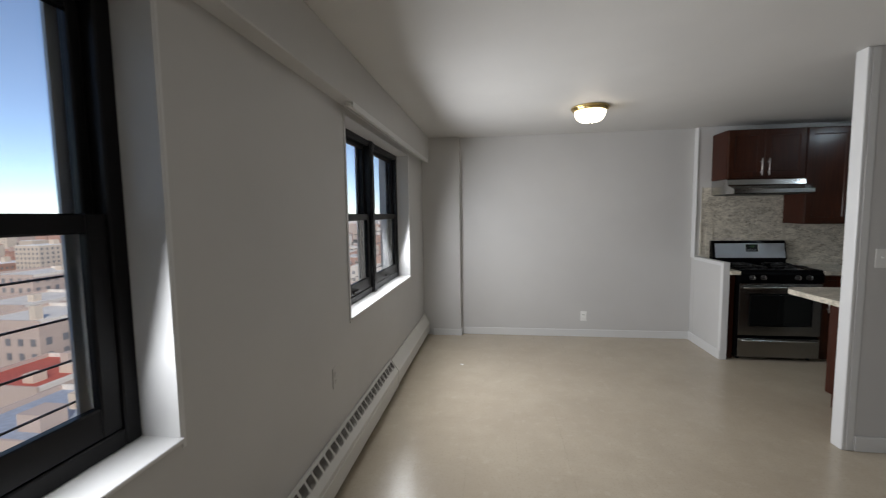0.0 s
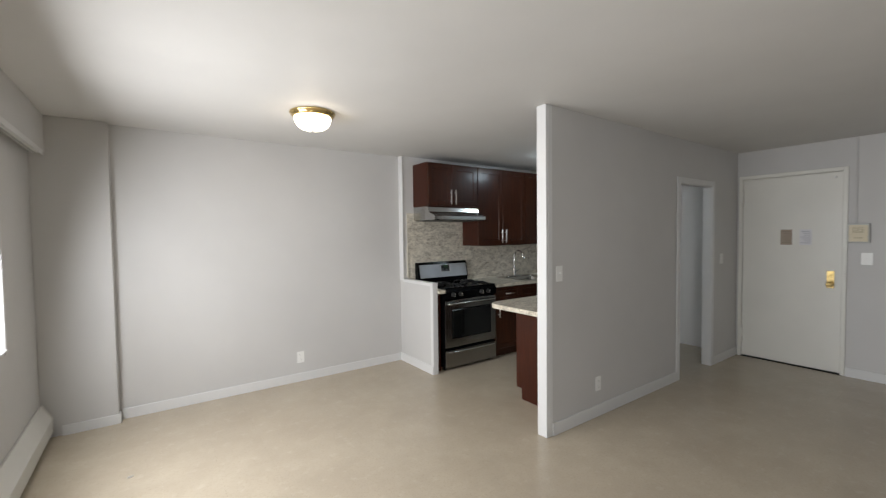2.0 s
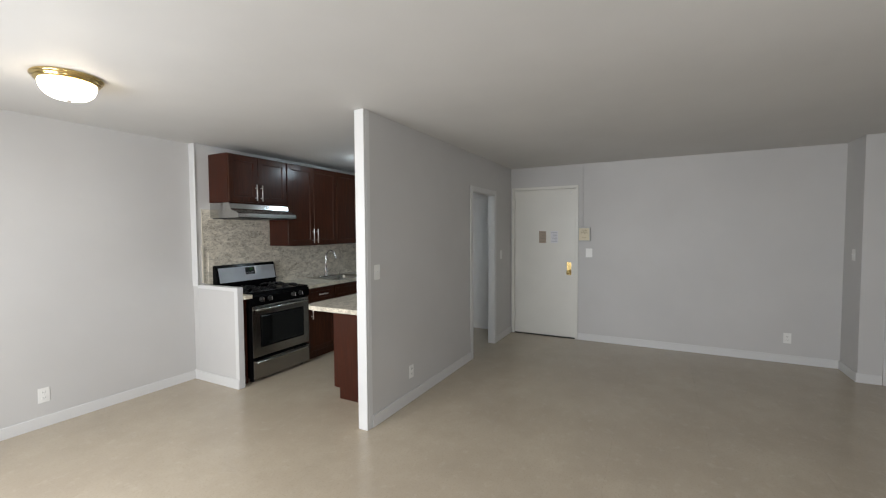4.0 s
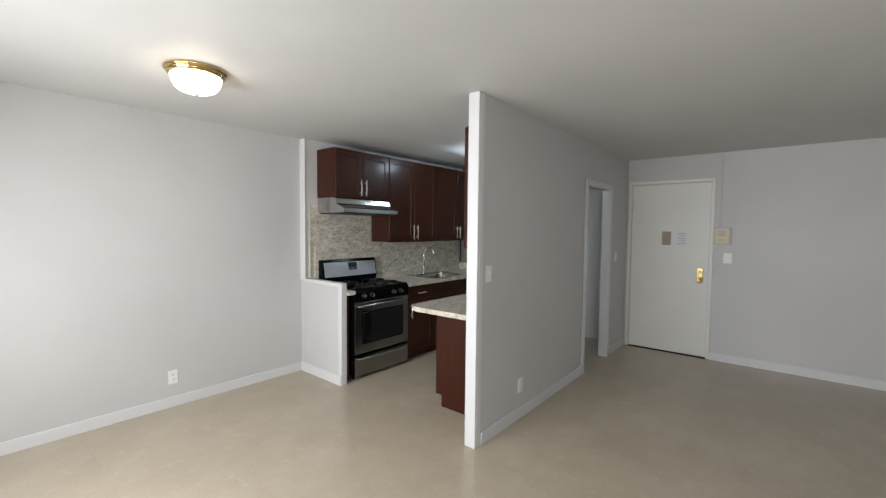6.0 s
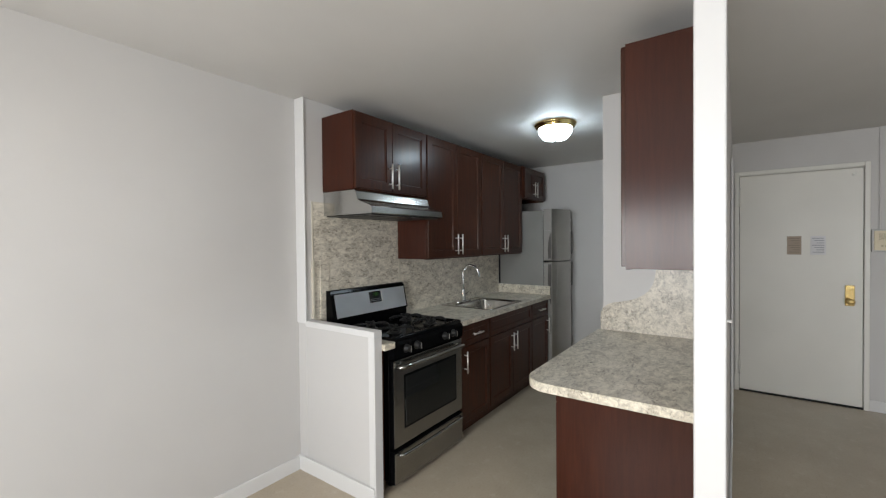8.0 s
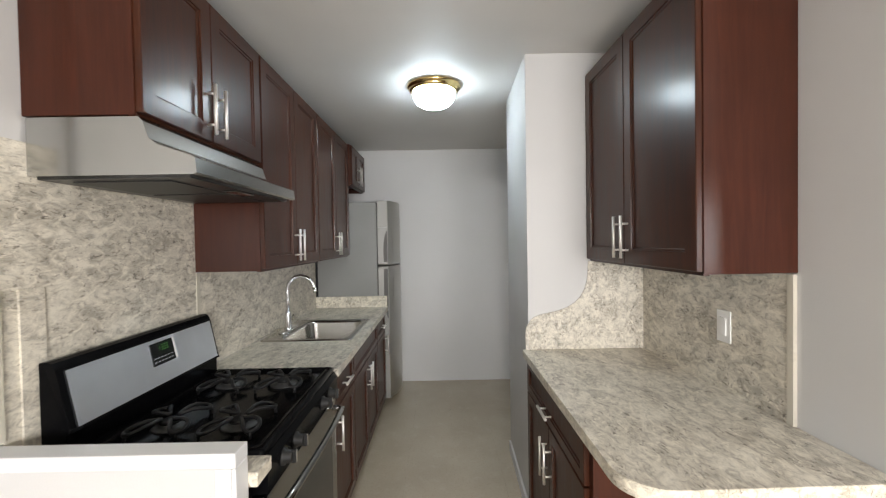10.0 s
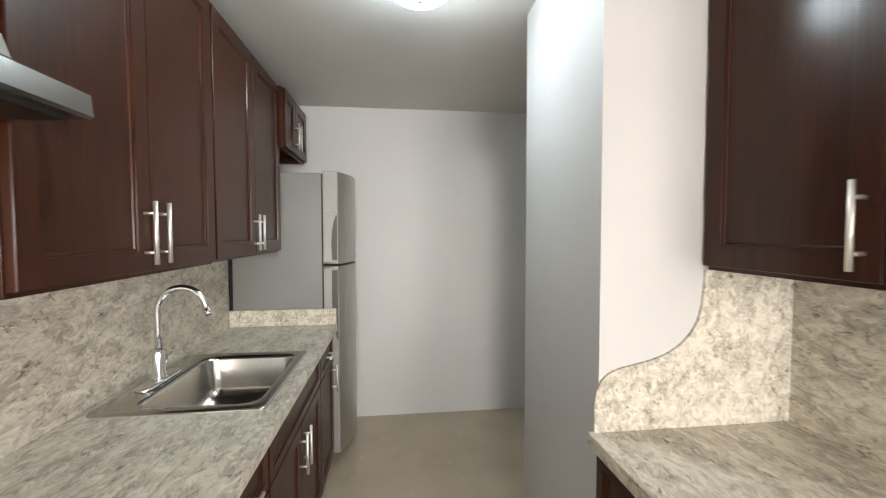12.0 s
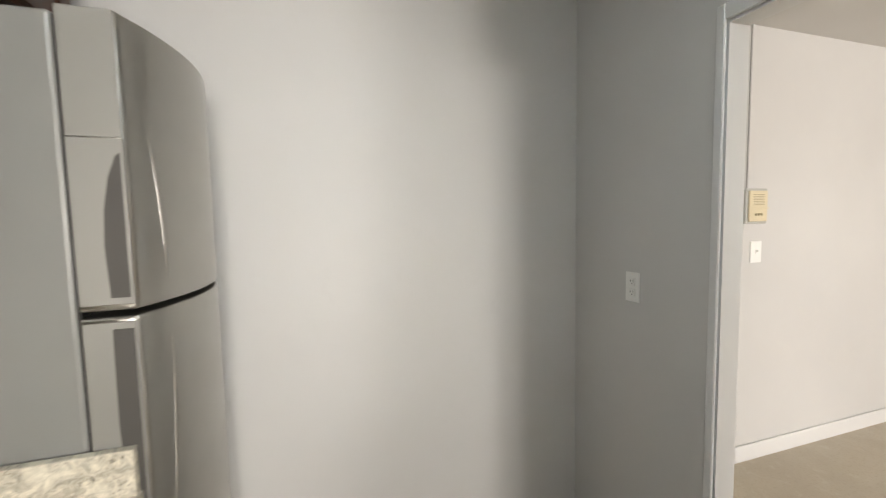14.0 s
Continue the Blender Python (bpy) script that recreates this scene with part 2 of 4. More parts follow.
def prism(bm, outline, lo, hi, axis):
    """A flat outline, pushed from lo to hi along an axis. Outline pairs are (y, z), (x, z) or (x, y)."""
    def at(p, h):
        return {"x": (h, p[0], p[1]), "y": (p[0], h, p[1]), "z": (p[0], p[1], h)}[axis]
    a = [bm.verts.new(at(p, lo)) for p in outline]
    b2 = [bm.verts.new(at(p, hi)) for p in outline]
    n = len(outline)
    for i in range(n):
        bm.faces.new((a[i], a[(i + 1) % n], b2[(i + 1) % n], b2[i]))
    bm.faces.new(a[::-1])
    bm.faces.new(b2)
    bmesh.ops.recalc_face_normals(bm, faces=bm.faces)
    return bm


def mesh_of(name, bm, material):
    me = bpy.data.meshes.new(name)
    bm.to_mesh(me)
    bm.free()
    me.materials.append(material)
    return me


def thing(name, at, label, category, group="", kind=""):
    ob = new(name)
    ob.empty_display_size = 0.1
    ob.location = at
    ORIGIN[ob.name] = Vector(at)
    return tagged(ob, label, category, group, kind)


def part(name, bm, material, parent, label=""):
    """Links a bmesh, drawn in world places, as one mesh under a thing or a part."""
    o = ORIGIN[parent.name]
    bmesh.ops.translate(bm, verts=bm.verts, vec=-o)
    ob = new(name, mesh_of(name, bm, material))
    ob.parent = parent
    ORIGIN[ob.name] = o
    return tagged(ob, label)


def solid(name, bm, material, label, category, kind="structure", group=""):
    ob = new(name, mesh_of(name, bm, material))
    ORIGIN[ob.name] = Vector((0, 0, 0))
    return tagged(ob, label, category, group, kind)


B = bmesh.new

# ---------- the shell ----------
CEILING, WEST, NORTH, EAST = 2.432, -0.09, 6.50, 6.41
KITCHEN_N, PART_S, PART_N = 6.42, 4.178, 4.25
WINDOWS = ((0.67, 2.455), (3.85, 5.62))
SILL, HEAD = 0.850, 2.115

solid("floor", box(B(), -0.4, 6.55, -1.75, 6.8, -0.15, -0.004), SEAM, "beige vinyl floor bed under worn tiles", "floor")
solid("ceiling", box(B(), -0.4, 6.55, -1.75, 6.8, CEILING, CEILING + 0.12), CEIL, "smooth white painted ceiling", "ceiling")

bm = B()
edges = [-1.75, 0.67, 2.455, 3.85, 5.62, 6.8]
for i in range(0, 6, 2):
    box(bm, -0.40, WEST, edges[i], edges[i + 1], 0, CEILING)
for y0, y1 in WINDOWS:
    box(bm, -0.40, WEST, y0, y1, 0, SILL)
    box(bm, -0.40, WEST, y0, y1, HEAD, CEILING)
solid("wall_west", bm, WALL, "light grey painted outer wall with two windows", "wall")
solid("beam", box(B(), WEST, 0.0, -1.6, 6.42, 2.155, CEILING, 0.004), WALL, "light grey painted beam over the windows", "beam")
solid("column", box(B(), WEST, 0.372, 6.42, NORTH + 0.004, 0, CEILING, 0.004), WALL, "light grey painted corner column", "column")
solid("wall_north", box(B(), WEST, 3.06, NORTH, 6.8, 0, CEILING), WALL, "light grey painted dining wall", "wall")
solid("wall_kitchen", box(B(), 3.06, EAST, KITCHEN_N, 6.8, 0, CEILING, 0.003), WALL, "light grey painted kitchen wall behind the cabinets", "wall")
bm = B()
box(bm, EAST, 6.55, -1.75, 3.235, 0, CEILING)
box(bm, EAST, 6.55, 4.13, 6.8, 0, CEILING)
box(bm, EAST, 6.55, 3.235, 4.13, 2.115, CEILING)
solid("wall_east", bm, WALL, "light grey painted wall with the entrance door", "wall")
bm = B()
box(bm, 2.975, 4.95, PART_S, PART_N, 0, CEILING)
box(bm, 5.70, EAST, PART_S, PART_N, 0, CEILING)
box(bm, 4.95, 5.70, PART_S, PART_N, 2.005, CEILING)
solid("wall_partition", bm, WALL, "thin grey partition between living room and kitchen", "wall")
solid("wall_chase", prism(B(), [(4.222, PART_N), (4.945, PART_N), (4.945, 4.835), (4.222, 4.856)], 0, CEILING, "z"), WALL, "painted chase beside the kitchen counter", "wall")
solid("wall_closet", box(B(), 5.97, EAST, -1.75, 0.46, 0, CEILING, 0.003), WALL, "grey painted closet corner", "wall")
solid("wall_south", box(B(), WEST, 5.97, -1.75, -1.6, 0, CEILING), WALL, "plain grey wall behind the walk", "wall")

# white end board of the partition and the bead where dining wall meets kitchen wall
bm = B()
box(bm, 2.950, 2.975, PART_S - 0.008, PART_N + 0.008, 0, CEILING - 0.001, 0.006, 2)
box(bm, 2.975, 3.02, PART_S - 0.008, PART_S - 0.0005, 0, CEILING - 0.001, 0.003)
solid("trim_partition_end", bm, TRIM, "white gloss board capping the partition end", "trim")
bm = B()
box(bm, 3.048, 3.0595, 6.408, NORTH - 0.0005, 0.97, CEILING - 0.001, 0.004, 2)
solid("trim_kitchen_corner", bm, TRIM, "white gloss trim on the kitchen wall corner", "trim")


def skirting(name, x0, x1, y0, y1, label="white painted baseboard", height=0.094):
    """A baseboard with a rounded top edge."""
    bm = box(B(), x0, x1, y0, y1, 0.0, height)
    top = [e for e in bm.edges if all(v.co.z > height - 0.001 for v in e.verts)]
    bmesh.ops.bevel(bm, geom=top, offset=0.006, segments=2, affect="EDGES", profile=0.5)
    return solid(name, bm, TRIM, label, "baseboard")


skirting("baseboard", 0.387, 3.0435, NORTH - 0.014, NORTH - 0.0005, "white painted baseboard of the dining wall", 0.087)
skirting("baseboard", 3.044, 3.0575, 5.801, NORTH - 0.0005)
skirting("baseboard", 0.03, 0.386, 6.406, 6.4195, "low white painted baseboard of the column", 0.078)
skirting("baseboard", 0.3725, 0.386, 6.42, NORTH - 0.0005, "low white painted baseboard of the column", 0.078)
skirting("baseboard", 3.022, 4.888, PART_S - 0.014, PART_S - 0.0005)
skirting("baseboard", 5.742, EAST - 0.001, PART_S - 0.014, PART_S - 0.0005)
skirting("baseboard", EAST - 0.014, EAST - 0.0005, 0.475, 3.208)
skirting("baseboard", 5.956, EAST - 0.015, 0.4605, 0.474)
skirting("baseboard", 5.956, 5.9695, 0.285, 0.46)
solid("baseboard", prism(B(), [(4.2225, 4.8565), (4.945, 4.8355), (4.945, 4.847), (4.2225, 4.868)], 0, 0.07, "z"), TRIM, "low white baseboard on the chase", "baseboard")

# ---------- windows and what is fixed to the outer wall ----------


def window(name, y0, y1):
    w = thing(name, (-0.21, (y0 + y1) / 2, SILL), "black metal double-hung window pair in a white reveal", "window", "", "structure")
    mid = (y0 + y1) / 2
    bm = B()
    for a, c in ((y0, y0 + 0.008), (y1 - 0.008, y1)):
        box(bm, -0.215, WEST + 0.006, a, c, SILL + 0.0155, HEAD)
    box(bm, -0.215, WEST + 0.006, y0 + 0.008, y1 - 0.008, HEAD - 0.008, HEAD)
    for a, c in ((y0 - 0.014, y0), (y1, y1 + 0.014)):
        box(bm, WEST + 0.0005, WEST + 0.007, a, c, SILL - 0.02, HEAD + 0.014, 0.002)
    part("window_reveal", bm, TRIM, w, "white painted reveal lining")
    part("window_sill", box(B(), -0.22, WEST + 0.016, y0 + 0.001, y1 - 0.001, SILL + 0.001, SILL + 0.015, 0.004, 2), TRIM, w, "white painted sill")
    fr = B()
    a, c, z0, z1 = y0 + 0.008, y1 - 0.008, SILL + 0.015, HEAD - 0.008
    box(fr, -0.30, -0.205, a, a + 0.05, z0, z1, 0.004)
    box(fr, -0.30, -0.205, c - 0.05, c, z0, z1, 0.004)
    box(fr, -0.298, -0.207, a + 0.05, c - 0.05, z0, z0 + 0.05, 0.004)
    box(fr, -0.298, -0.207, a + 0.05, c - 0.05, z1 - 0.045, z1, 0.004)
    for d in (0.012, 0.024):
        box(fr, -0.207, -0.200, a + 0.05, c - 0.05, z1 - 0.045 + d, z1 - 0.038 + d)
    part("window_frame", fr, BLACKFRAME, w)
    part("mullion", box(box(B(), -0.30, -0.196, mid - 0.048, mid + 0.048, z0, z1, 0.005), -0.196, -0.188, mid - 0.03, mid + 0.03, z0, z1, 0.003), BLACKFRAME, w)
    rail = 1.487
    for u0, u1 in ((a + 0.05, mid - 0.048), (mid + 0.048, c - 0.05)):
        for low, xa, xb, s0, s1, bot, top, stile in ((True, -0.246, -0.214, z0 + 0.05, rail + 0.028, 0.085, 0.05, 0.056), (False, -0.280, -0.248, rail - 0.025, z1 - 0.045, 0.05, 0.03, 0.032)):
            sash = B()
            box(sash, xa, xb, u0, u0 + stile, s0, s1, 0.004)
            box(sash, xa, xb, u1 - stile, u1, s0, s1, 0.004)
            box(sash, xa + 0.001, xb - 0.001, u0 + stile, u1 - stile, s0, s0 + bot, 0.004)
            box(sash, xa + 0.001, xb - 0.001, u0 + stile, u1 - stile, s1 - top, s1, 0.004)
            if low:
                box(sash, xb, xb + 0.012, (u0 + u1) / 2 - 0.05, (u0 + u1) / 2 + 0.05, s0 + 0.02, s0 + 0.035, 0.003)
            so = part("sash", sash, BLACKFRAME, w)
            pane = part("pane", box(B(), (xa + xb) / 2 - 0.002, (xa + xb) / 2 + 0.002, u0 + stile - 0.008, u1 - stile + 0.008, s0 + bot - 0.008, s1 - top + 0.008), GLASS, so, "clear window pane")
            pane.visible_shadow = False
        bm = B()
        for p, q in ((u0 - 0.03, u0 + 0.012), (u1 - 0.042, u1 + 0.03)):
            box(bm, -0.312, -0.302, p, q, z0, z1)
        part("outer_track", bm, ALU, w, "pale aluminium outer track")
        for k in range(5):
            part("guard_rod", tube(B(), [(-0.375, u0 - 0.02, 0.98 + 0.121 * k), (-0.375, u1 + 0.02, 0.98 + 0.121 * k)], 0.0036, 6), RODPAINT, w, "dark window guard rod")
        for k in range(3):
            yy = u0 + 0.14 + 0.2 * k
            part("guard_rod", tube(B(), [(-0.367, yy, 0.90), (-0.367, yy, 1.50)], 0.0036, 6), RODPAINT, w, "dark window guard rod")
    return w


window("window_1", *WINDOWS[0])
window("window_2", *WINDOWS[1])

track = thing("curtain_track", (0, 5.0, 2.14), "white metal curtain track under the beam", "curtain track")
bm = B()
box(bm, -0.045, 0.010, 3.74, 6.30, 2.148, 2.1545, 0.001)
box(bm, 0.004, 0.010, 3.74, 6.30, 2.118, 2.148, 0.001)
box(bm, -0.045, -0.040, 3.74, 6.30, 2.124, 2.148, 0.001)
part("rail", bm, TRIM, track)
part("slide_channel", box(B(), -0.028, -0.010, 3.75, 6.29, 2.128, 2.148, 0.002), PLASTIC, track)


def heater(y0, y1, front, back, depth, grilled, label):
    h = thing("baseboard_heater", (-0.04, (y0 + y1) / 2, 0), label, "heater", "convectors along the windows")
    x0, x1 = WEST + 0.002, depth
    prof = [(x0, 0.03), (x1 - 0.012, 0.03), (x1, 0.05), (x1, front - 0.015), (x1 - 0.01, front), (x0 + 0.012, back), (x0, back)]
    part("cover", prism(B(), prof, y0, y1, "y"), HEATER, h)
    # solid black box painted in for the shade below the heater
    part("foot_gap", box(B(), x0, x1 - 0.03, y0 + 0.01, y1 - 0.01, 0.0, 0.03), SLOT, h, "black fill for the shade under the cover")
    for e0 in (y0, y1 - 0.012):
        part("end_cap", prism(B(), [(x, z + (0.004 if z > 0.1 else 0.0)) for x, z in [(p[0] + (0.003 if p[0] > x0 else 0.0), p[1]) for p in prof]], e0 - 0.001, e0 + 0.013, "y"), HEATER, h)
    if grilled:
        ax, az, bx, bz = x1 - 0.016, front + 0.004, x0 + 0.020, back - 0.004
        cell = B()
        for k in range(7):
            f0, f1 = 0.05 + 0.132 * k, 0.05 + 0.132 * k + 0.080
            vs = [cell.verts.new((ax + (bx - ax) * f, yy, az + (bz - az) * f + 0.0018)) for f, yy in ((f0, -0.027), (f1, -0.027), (f1, 0.027), (f0, 0.027))]
            lo = [cell.verts.new(v.co - Vector((0, 0, 0.004))) for v in vs]
            cell.faces.new(vs)
            for i in range(4):
                cell.faces.new((vs[i], lo[i], lo[(i + 1) % 4], vs[(i + 1) % 4]))
        bmesh.ops.recalc_face_normals(cell, faces=cell.faces)
        o = ORIGIN[h.name]
        me = mesh_of("louver", cell, LOUVER)
        y = y1 - 0.06
        while y > max(y0 + 0.1, 0.6):
            ob = new("louver", me)
            ob.parent = h
            ob.location = Vector((0, y, 0)) - o
            y -= 0.072
        bm = B()
        box(bm, x1 - 0.002, x1 + 0.004, y0 + 0.02, y1 - 0.02, front - 0.05, front - 0.044, 0.001)
        part("seam", bm, HEATER, h)
    return h


heater(-1.55, 4.74, 0.200, 0.275, -0.012, True, "cream metal baseboard heater with a slotted top")
heater(4.755, 6.40, 0.170, 0.262, -0.020, False, "plain cream metal baseboard heater cover")

# ---------- outlets and switches ----------


def plate(name, at, axis, sign, kind, label, category, group="", w=0.072, h=0.116, finish=None):
    """A cover plate at a place on a wall that faces along axis in direction sign."""
    t = thing(name, at, label, category, group)
    x, y, z = at

    def slab(bm, u0, u1, v0, v1, d0, d1, bevel=0.0):
        d0, d1 = sorted((sign * d0, sign * d1))
        if axis == "x":
            return box(bm, x + d0, x + d1, y + u0, y + u1, z + v0, z + v1, bevel)
        return box(bm, x + u0, x + u1, y + d0, y + d1, z + v0, z + v1, bevel)

    part("cover_plate", slab(B(), -w / 2, w / 2, -h / 2, h / 2, 0.0005, 0.006, 0.002), finish or PLASTIC, t)
    if kind == "outlet":
        for dz in (-0.021, 0.021):
            face = part("receptacle", slab(B(), -0.017, 0.017, dz - 0.015, dz + 0.015, 0.004, 0.0085, 0.003), finish or PLASTIC, t)
            slots = B()
            for du in (-0.007, 0.007):
                slab(slots, du - 0.0012, du + 0.0012, dz - 0.002, dz + 0.007, 0.008, 0.0088)
            slab(slots, -0.002, 0.002, dz - 0.010, dz - 0.006, 0.008, 0.0088)
            part("slot", slots, finish or SLOT, face)
    elif kind == "switch":
        part("collar", slab(B(), -0.006, 0.006, -0.013, 0.013, 0.004, 0.0075, 0.001), finish or PLASTIC, t)
        part("toggle", slab(B(), -0.004, 0.004, 0.001, 0.011, 0.006, 0.020, 0.0015), finish or PLASTIC, t)
    elif kind == "rocker":
        part("rocker", slab(B(), -0.0165, 0.0165, -0.033, 0.033, 0.004, 0.010, 0.002), finish or PLASTIC, t)
    for dz in (-h * 0.42, h * 0.42):
        part("screw", slab(B(), -0.003, 0.003, dz - 0.003, dz + 0.003, 0.005, 0.0068, 0.001), finish or NICKEL, t)
    return t


OUT = "wall outlets"
SWI = "light switches"
plate("wall_outlet", (1.858, NORTH, 0.250), "y", -1, "outlet", "white duplex outlet low on the dining wall", "outlet", OUT)
plate("wall_outlet", (3.588, PART_S, 0.267), "y", -1, "outlet", "white duplex outlet low on the partition", "outlet", OUT)
plate("wall_outlet", (EAST, 0.914, 0.283), "x", -1, "outlet", "white duplex outlet low on the entrance wall", "outlet", OUT)
plate("wall_outlet", (WEST, 3.578, 0.59), "x", 1, "outlet", "painted-over outlet between the windows", "outlet", OUT, finish=WALL)
plate("wall_outlet", (3.600, 4.2595, 1.146), "y", 1, "rocker", "white outlet plate on the granite backsplash", "outlet", OUT, 0.074, 0.118)
plate("wall_outlet", (6.045, PART_N, 1.157), "y", 1, "outlet", "white duplex outlet beside the kitchen doorway", "outlet", OUT)
plate("light_switch", (3.100, PART_S, 1.204), "y", -1, "switch", "white toggle switch near the partition end", "switch", SWI)
plate("light_switch", (5.96, PART_S, 1.19), "y", -1, "switch", "white toggle switch between doorway and entrance", "switch", SWI)
plate("light_switch", (EAST, 3.067, 1.212), "x", -1, "switch", "white toggle switch under the intercom", "switch", SWI, 0.085, 0.12)
plate("light_switch", (6.147, 0.46, 1.256), "y", 1, "switch", "white toggle switch on the closet corner", "switch", SWI)

# ---------- doors ----------
d = thing("door_1", (EAST, 3.71, 0), "closed white painted metal entrance door in a white frame", "door", "", "structure")
bm = B()
for a, c in ((3.209, 3.245), (4.120, 4.156)):
    box(bm, EAST - 0.020, EAST - 0.0005, a, c, 0, 2.146, 0.003)
box(bm, EAST - 0.020, EAST - 0.0005, 3.245, 4.120, 2.110, 2.146, 0.003)
box(bm, EAST, 6.53, 3.236, 3.245, 0, 2.114)
box(bm, EAST, 6.53, 4.120, 4.129, 0, 2.114)
box(bm, EAST, 6.53, 3.245, 4.120, 2.105, 2.114)
part("door_frame", bm, DOORP, d)
# added black sheet that stops light and gives the leaf gaps their shade
part("gap_backing", box(B(), EAST + 0.049, EAST + 0.06, 3.2455, 4.1195, 0.012, 2.1045), RUBBER, d, "dark sheet added behind the leaf to darken its gaps")
part("door_leaf", box(B(), EAST + 0.004, EAST + 0.048, 3.2485, 4.1165, 0.014, 2.101, 0.002), DOORP, d, "scuffed off-white door leaf")
part("threshold", box(B(), EAST - 0.015, 6.5, 3.2455, 4.1195, 0.0005, 0.011, 0.003), RUBBER, d, "dark saddle under the door")
for hz in (1.90, 0.26):
    bm = B()
    box(bm, EAST - 0.027, EAST - 0.003, 4.106, 4.150, hz - 0.085, hz + 0.085, 0.004)
    tube(bm, [(EAST - 0.03, 4.116, hz - 0.09), (EAST - 0.03, 4.116, hz + 0.09)], 0.008, 8)
    part("hinge", bm, DOORP, d, "painted-over hinge")
lockp = part("lock_plate", box(B(), EAST - 0.006, EAST + 0.004, 3.302, 3.364, 0.895, 1.075, 0.003), BRASS, d, "polished brass lock plate")
bm = lathe(B(), (EAST - 0.006, 3.333, 0.938), [(0.022, 0.0), (0.022, -0.006), (0.011, -0.010), (0.010, -0.030), (0.022, -0.038), (0.028, -0.050), (0.026, -0.062), (0.014, -0.068)], 20, "x")
part("door_knob", bm, BRASS, lockp, "round brass knob")
part("thumb_turn", box(lathe(B(), (EAST - 0.006, 3.333, 1.03), [(0.014, 0), (0.014, -0.006), (0.012, -0.008)], 16, "x"), EAST - 0.030, EAST - 0.012, 3.329, 3.337, 1.016, 1.044, 0.002), BRASS, lockp)
part("door_stop_button", lathe(B(), (EAST + 0.004, 3.31, 2.05), [(0.014, 0), (0.014, -0.008), (0.008, -0.012)], 12, "x"), PLASTIC, d)

for y0, y1, m, nm, lab in ((3.655, 3.758, BROWNPAPER, "paper_notice", "small tan notice taped on the entrance door"), (3.488, 3.592, PAPER, "paper_notice", "small white printed notice taped on the entrance door")):
    t = thing(nm, (EAST, (y0 + y1) / 2, 1.43), lab, "notice", "notices on the door")
    part("sheet", box(B(), EAST + 0.0022, EAST + 0.0036, y0, y1, 1.343, 1.513, 0.0005), m, t)
    bm = B()
    for k in range(7):
        z = 1.495 - 0.021 * k
        box(bm, EAST + 0.0016, EAST + 0.0022, y0 + 0.012, y1 - 0.012 - 0.014 * (k % 3), z - 0.006, z)
    part("text_lines", bm, INK if m is PAPER else mat("faded brown ink", (0.25, 0.2, 0.16), 0.7)[0], t, "unreadable printed lines")

ic = thing("intercom", (EAST, 3.125, 1.467), "cream door intercom in a grey metal box beside the entrance", "intercom")
part("back_box", box(B(), EAST - 0.042, EAST - 0.0005, 3.046, 3.206, 1.372, 1.562, 0.004), mat("painted grey metal box", (0.45, 0.45, 0.43), 0.45, 0.2)[0], ic)
part("front_panel", box(B(), EAST - 0.052, EAST - 0.042, 3.058, 3.194, 1.384, 1.550, 0.003), CREAM, ic, "yellowed cream face")
part("face_ridge", box(B(), EAST - 0.056, EAST - 0.0522, 3.050, 3.202, 1.452, 1.458, 0.001), CREAM, ic)
for k in range(7):
    part("speaker_slot", box(B(), EAST - 0.0532, EAST - 0.0518, 3.085, 3.167, 1.473 + 0.009 * k, 1.4755 + 0.009 * k), mat("speaker shade", (0.25, 0.2, 0.12), 0.6)[0] if k == 0 else bpy.data.materials["speaker shade"], ic)
for k in range(3):
    part("push_button", box(B(), EAST - 0.058, EAST - 0.0522, 3.098 + 0.021 * k, 3.111 + 0.021 * k, 1.415, 1.428, 0.002), mat("dark cream button", (0.42, 0.36, 0.24), 0.4)[0] if k == 0 else bpy.data.materials["dark cream button"], ic)
solid("trim_conduit", box(B(), EAST - 0.012, EAST - 0.0005, 3.142, 3.158, 1.5625, CEILING - 0.001, 0.003), WALL, "painted cable raceway above the intercom", "trim")

bm = B()
for a, c in ((4.95, 4.966), (5.684, 5.70)):
    box(bm, a, c, PART_S - 0.004, PART_N + 0.004, 0, 2.005)
box(bm, 4.966, 5.684, PART_S - 0.004, PART_N + 0.004, 1.989, 2.005)
for yy0, yy1, xl in ((PART_S - 0.016, PART_S - 0.0045, 4.892), (PART_N + 0.0045, PART_N + 0.016, None)):
    if xl:
        box(bm, xl, 4.958, yy0, yy1, 0, 2.052, 0.003)
    box(bm, 5.690, 5.742 if xl else 5.718, yy0, yy1, 0, 2.052 if xl else 2.044, 0.003)
    box(bm, 4.958, 5.690, yy0, yy1, 1.997, 2.052 if xl else 2.044, 0.003)
solid("trim_doorway", bm, TRIM, "white painted casing of the open kitchen doorway", "trim")

d2 = thing("door_2", (5.97, -0.2, 0), "closed white closet door in a white casing", "door", "", "structure")
bm = B()
for a, c in ((0.215, 0.28), (-0.70, -0.635)):
    box(bm, 5.948, 5.9695, a, c, 0, 2.08, 0.003)
box(bm, 5.948, 5.9695, -0.635, 0.215, 2.015, 2.08, 0.003)
part("door_frame", bm, TRIM, d2)
part("door_leaf", box(B(), 5.958, 5.9695, -0.63, 0.21, 0.015, 2.01, 0.002), TRIM, d2)

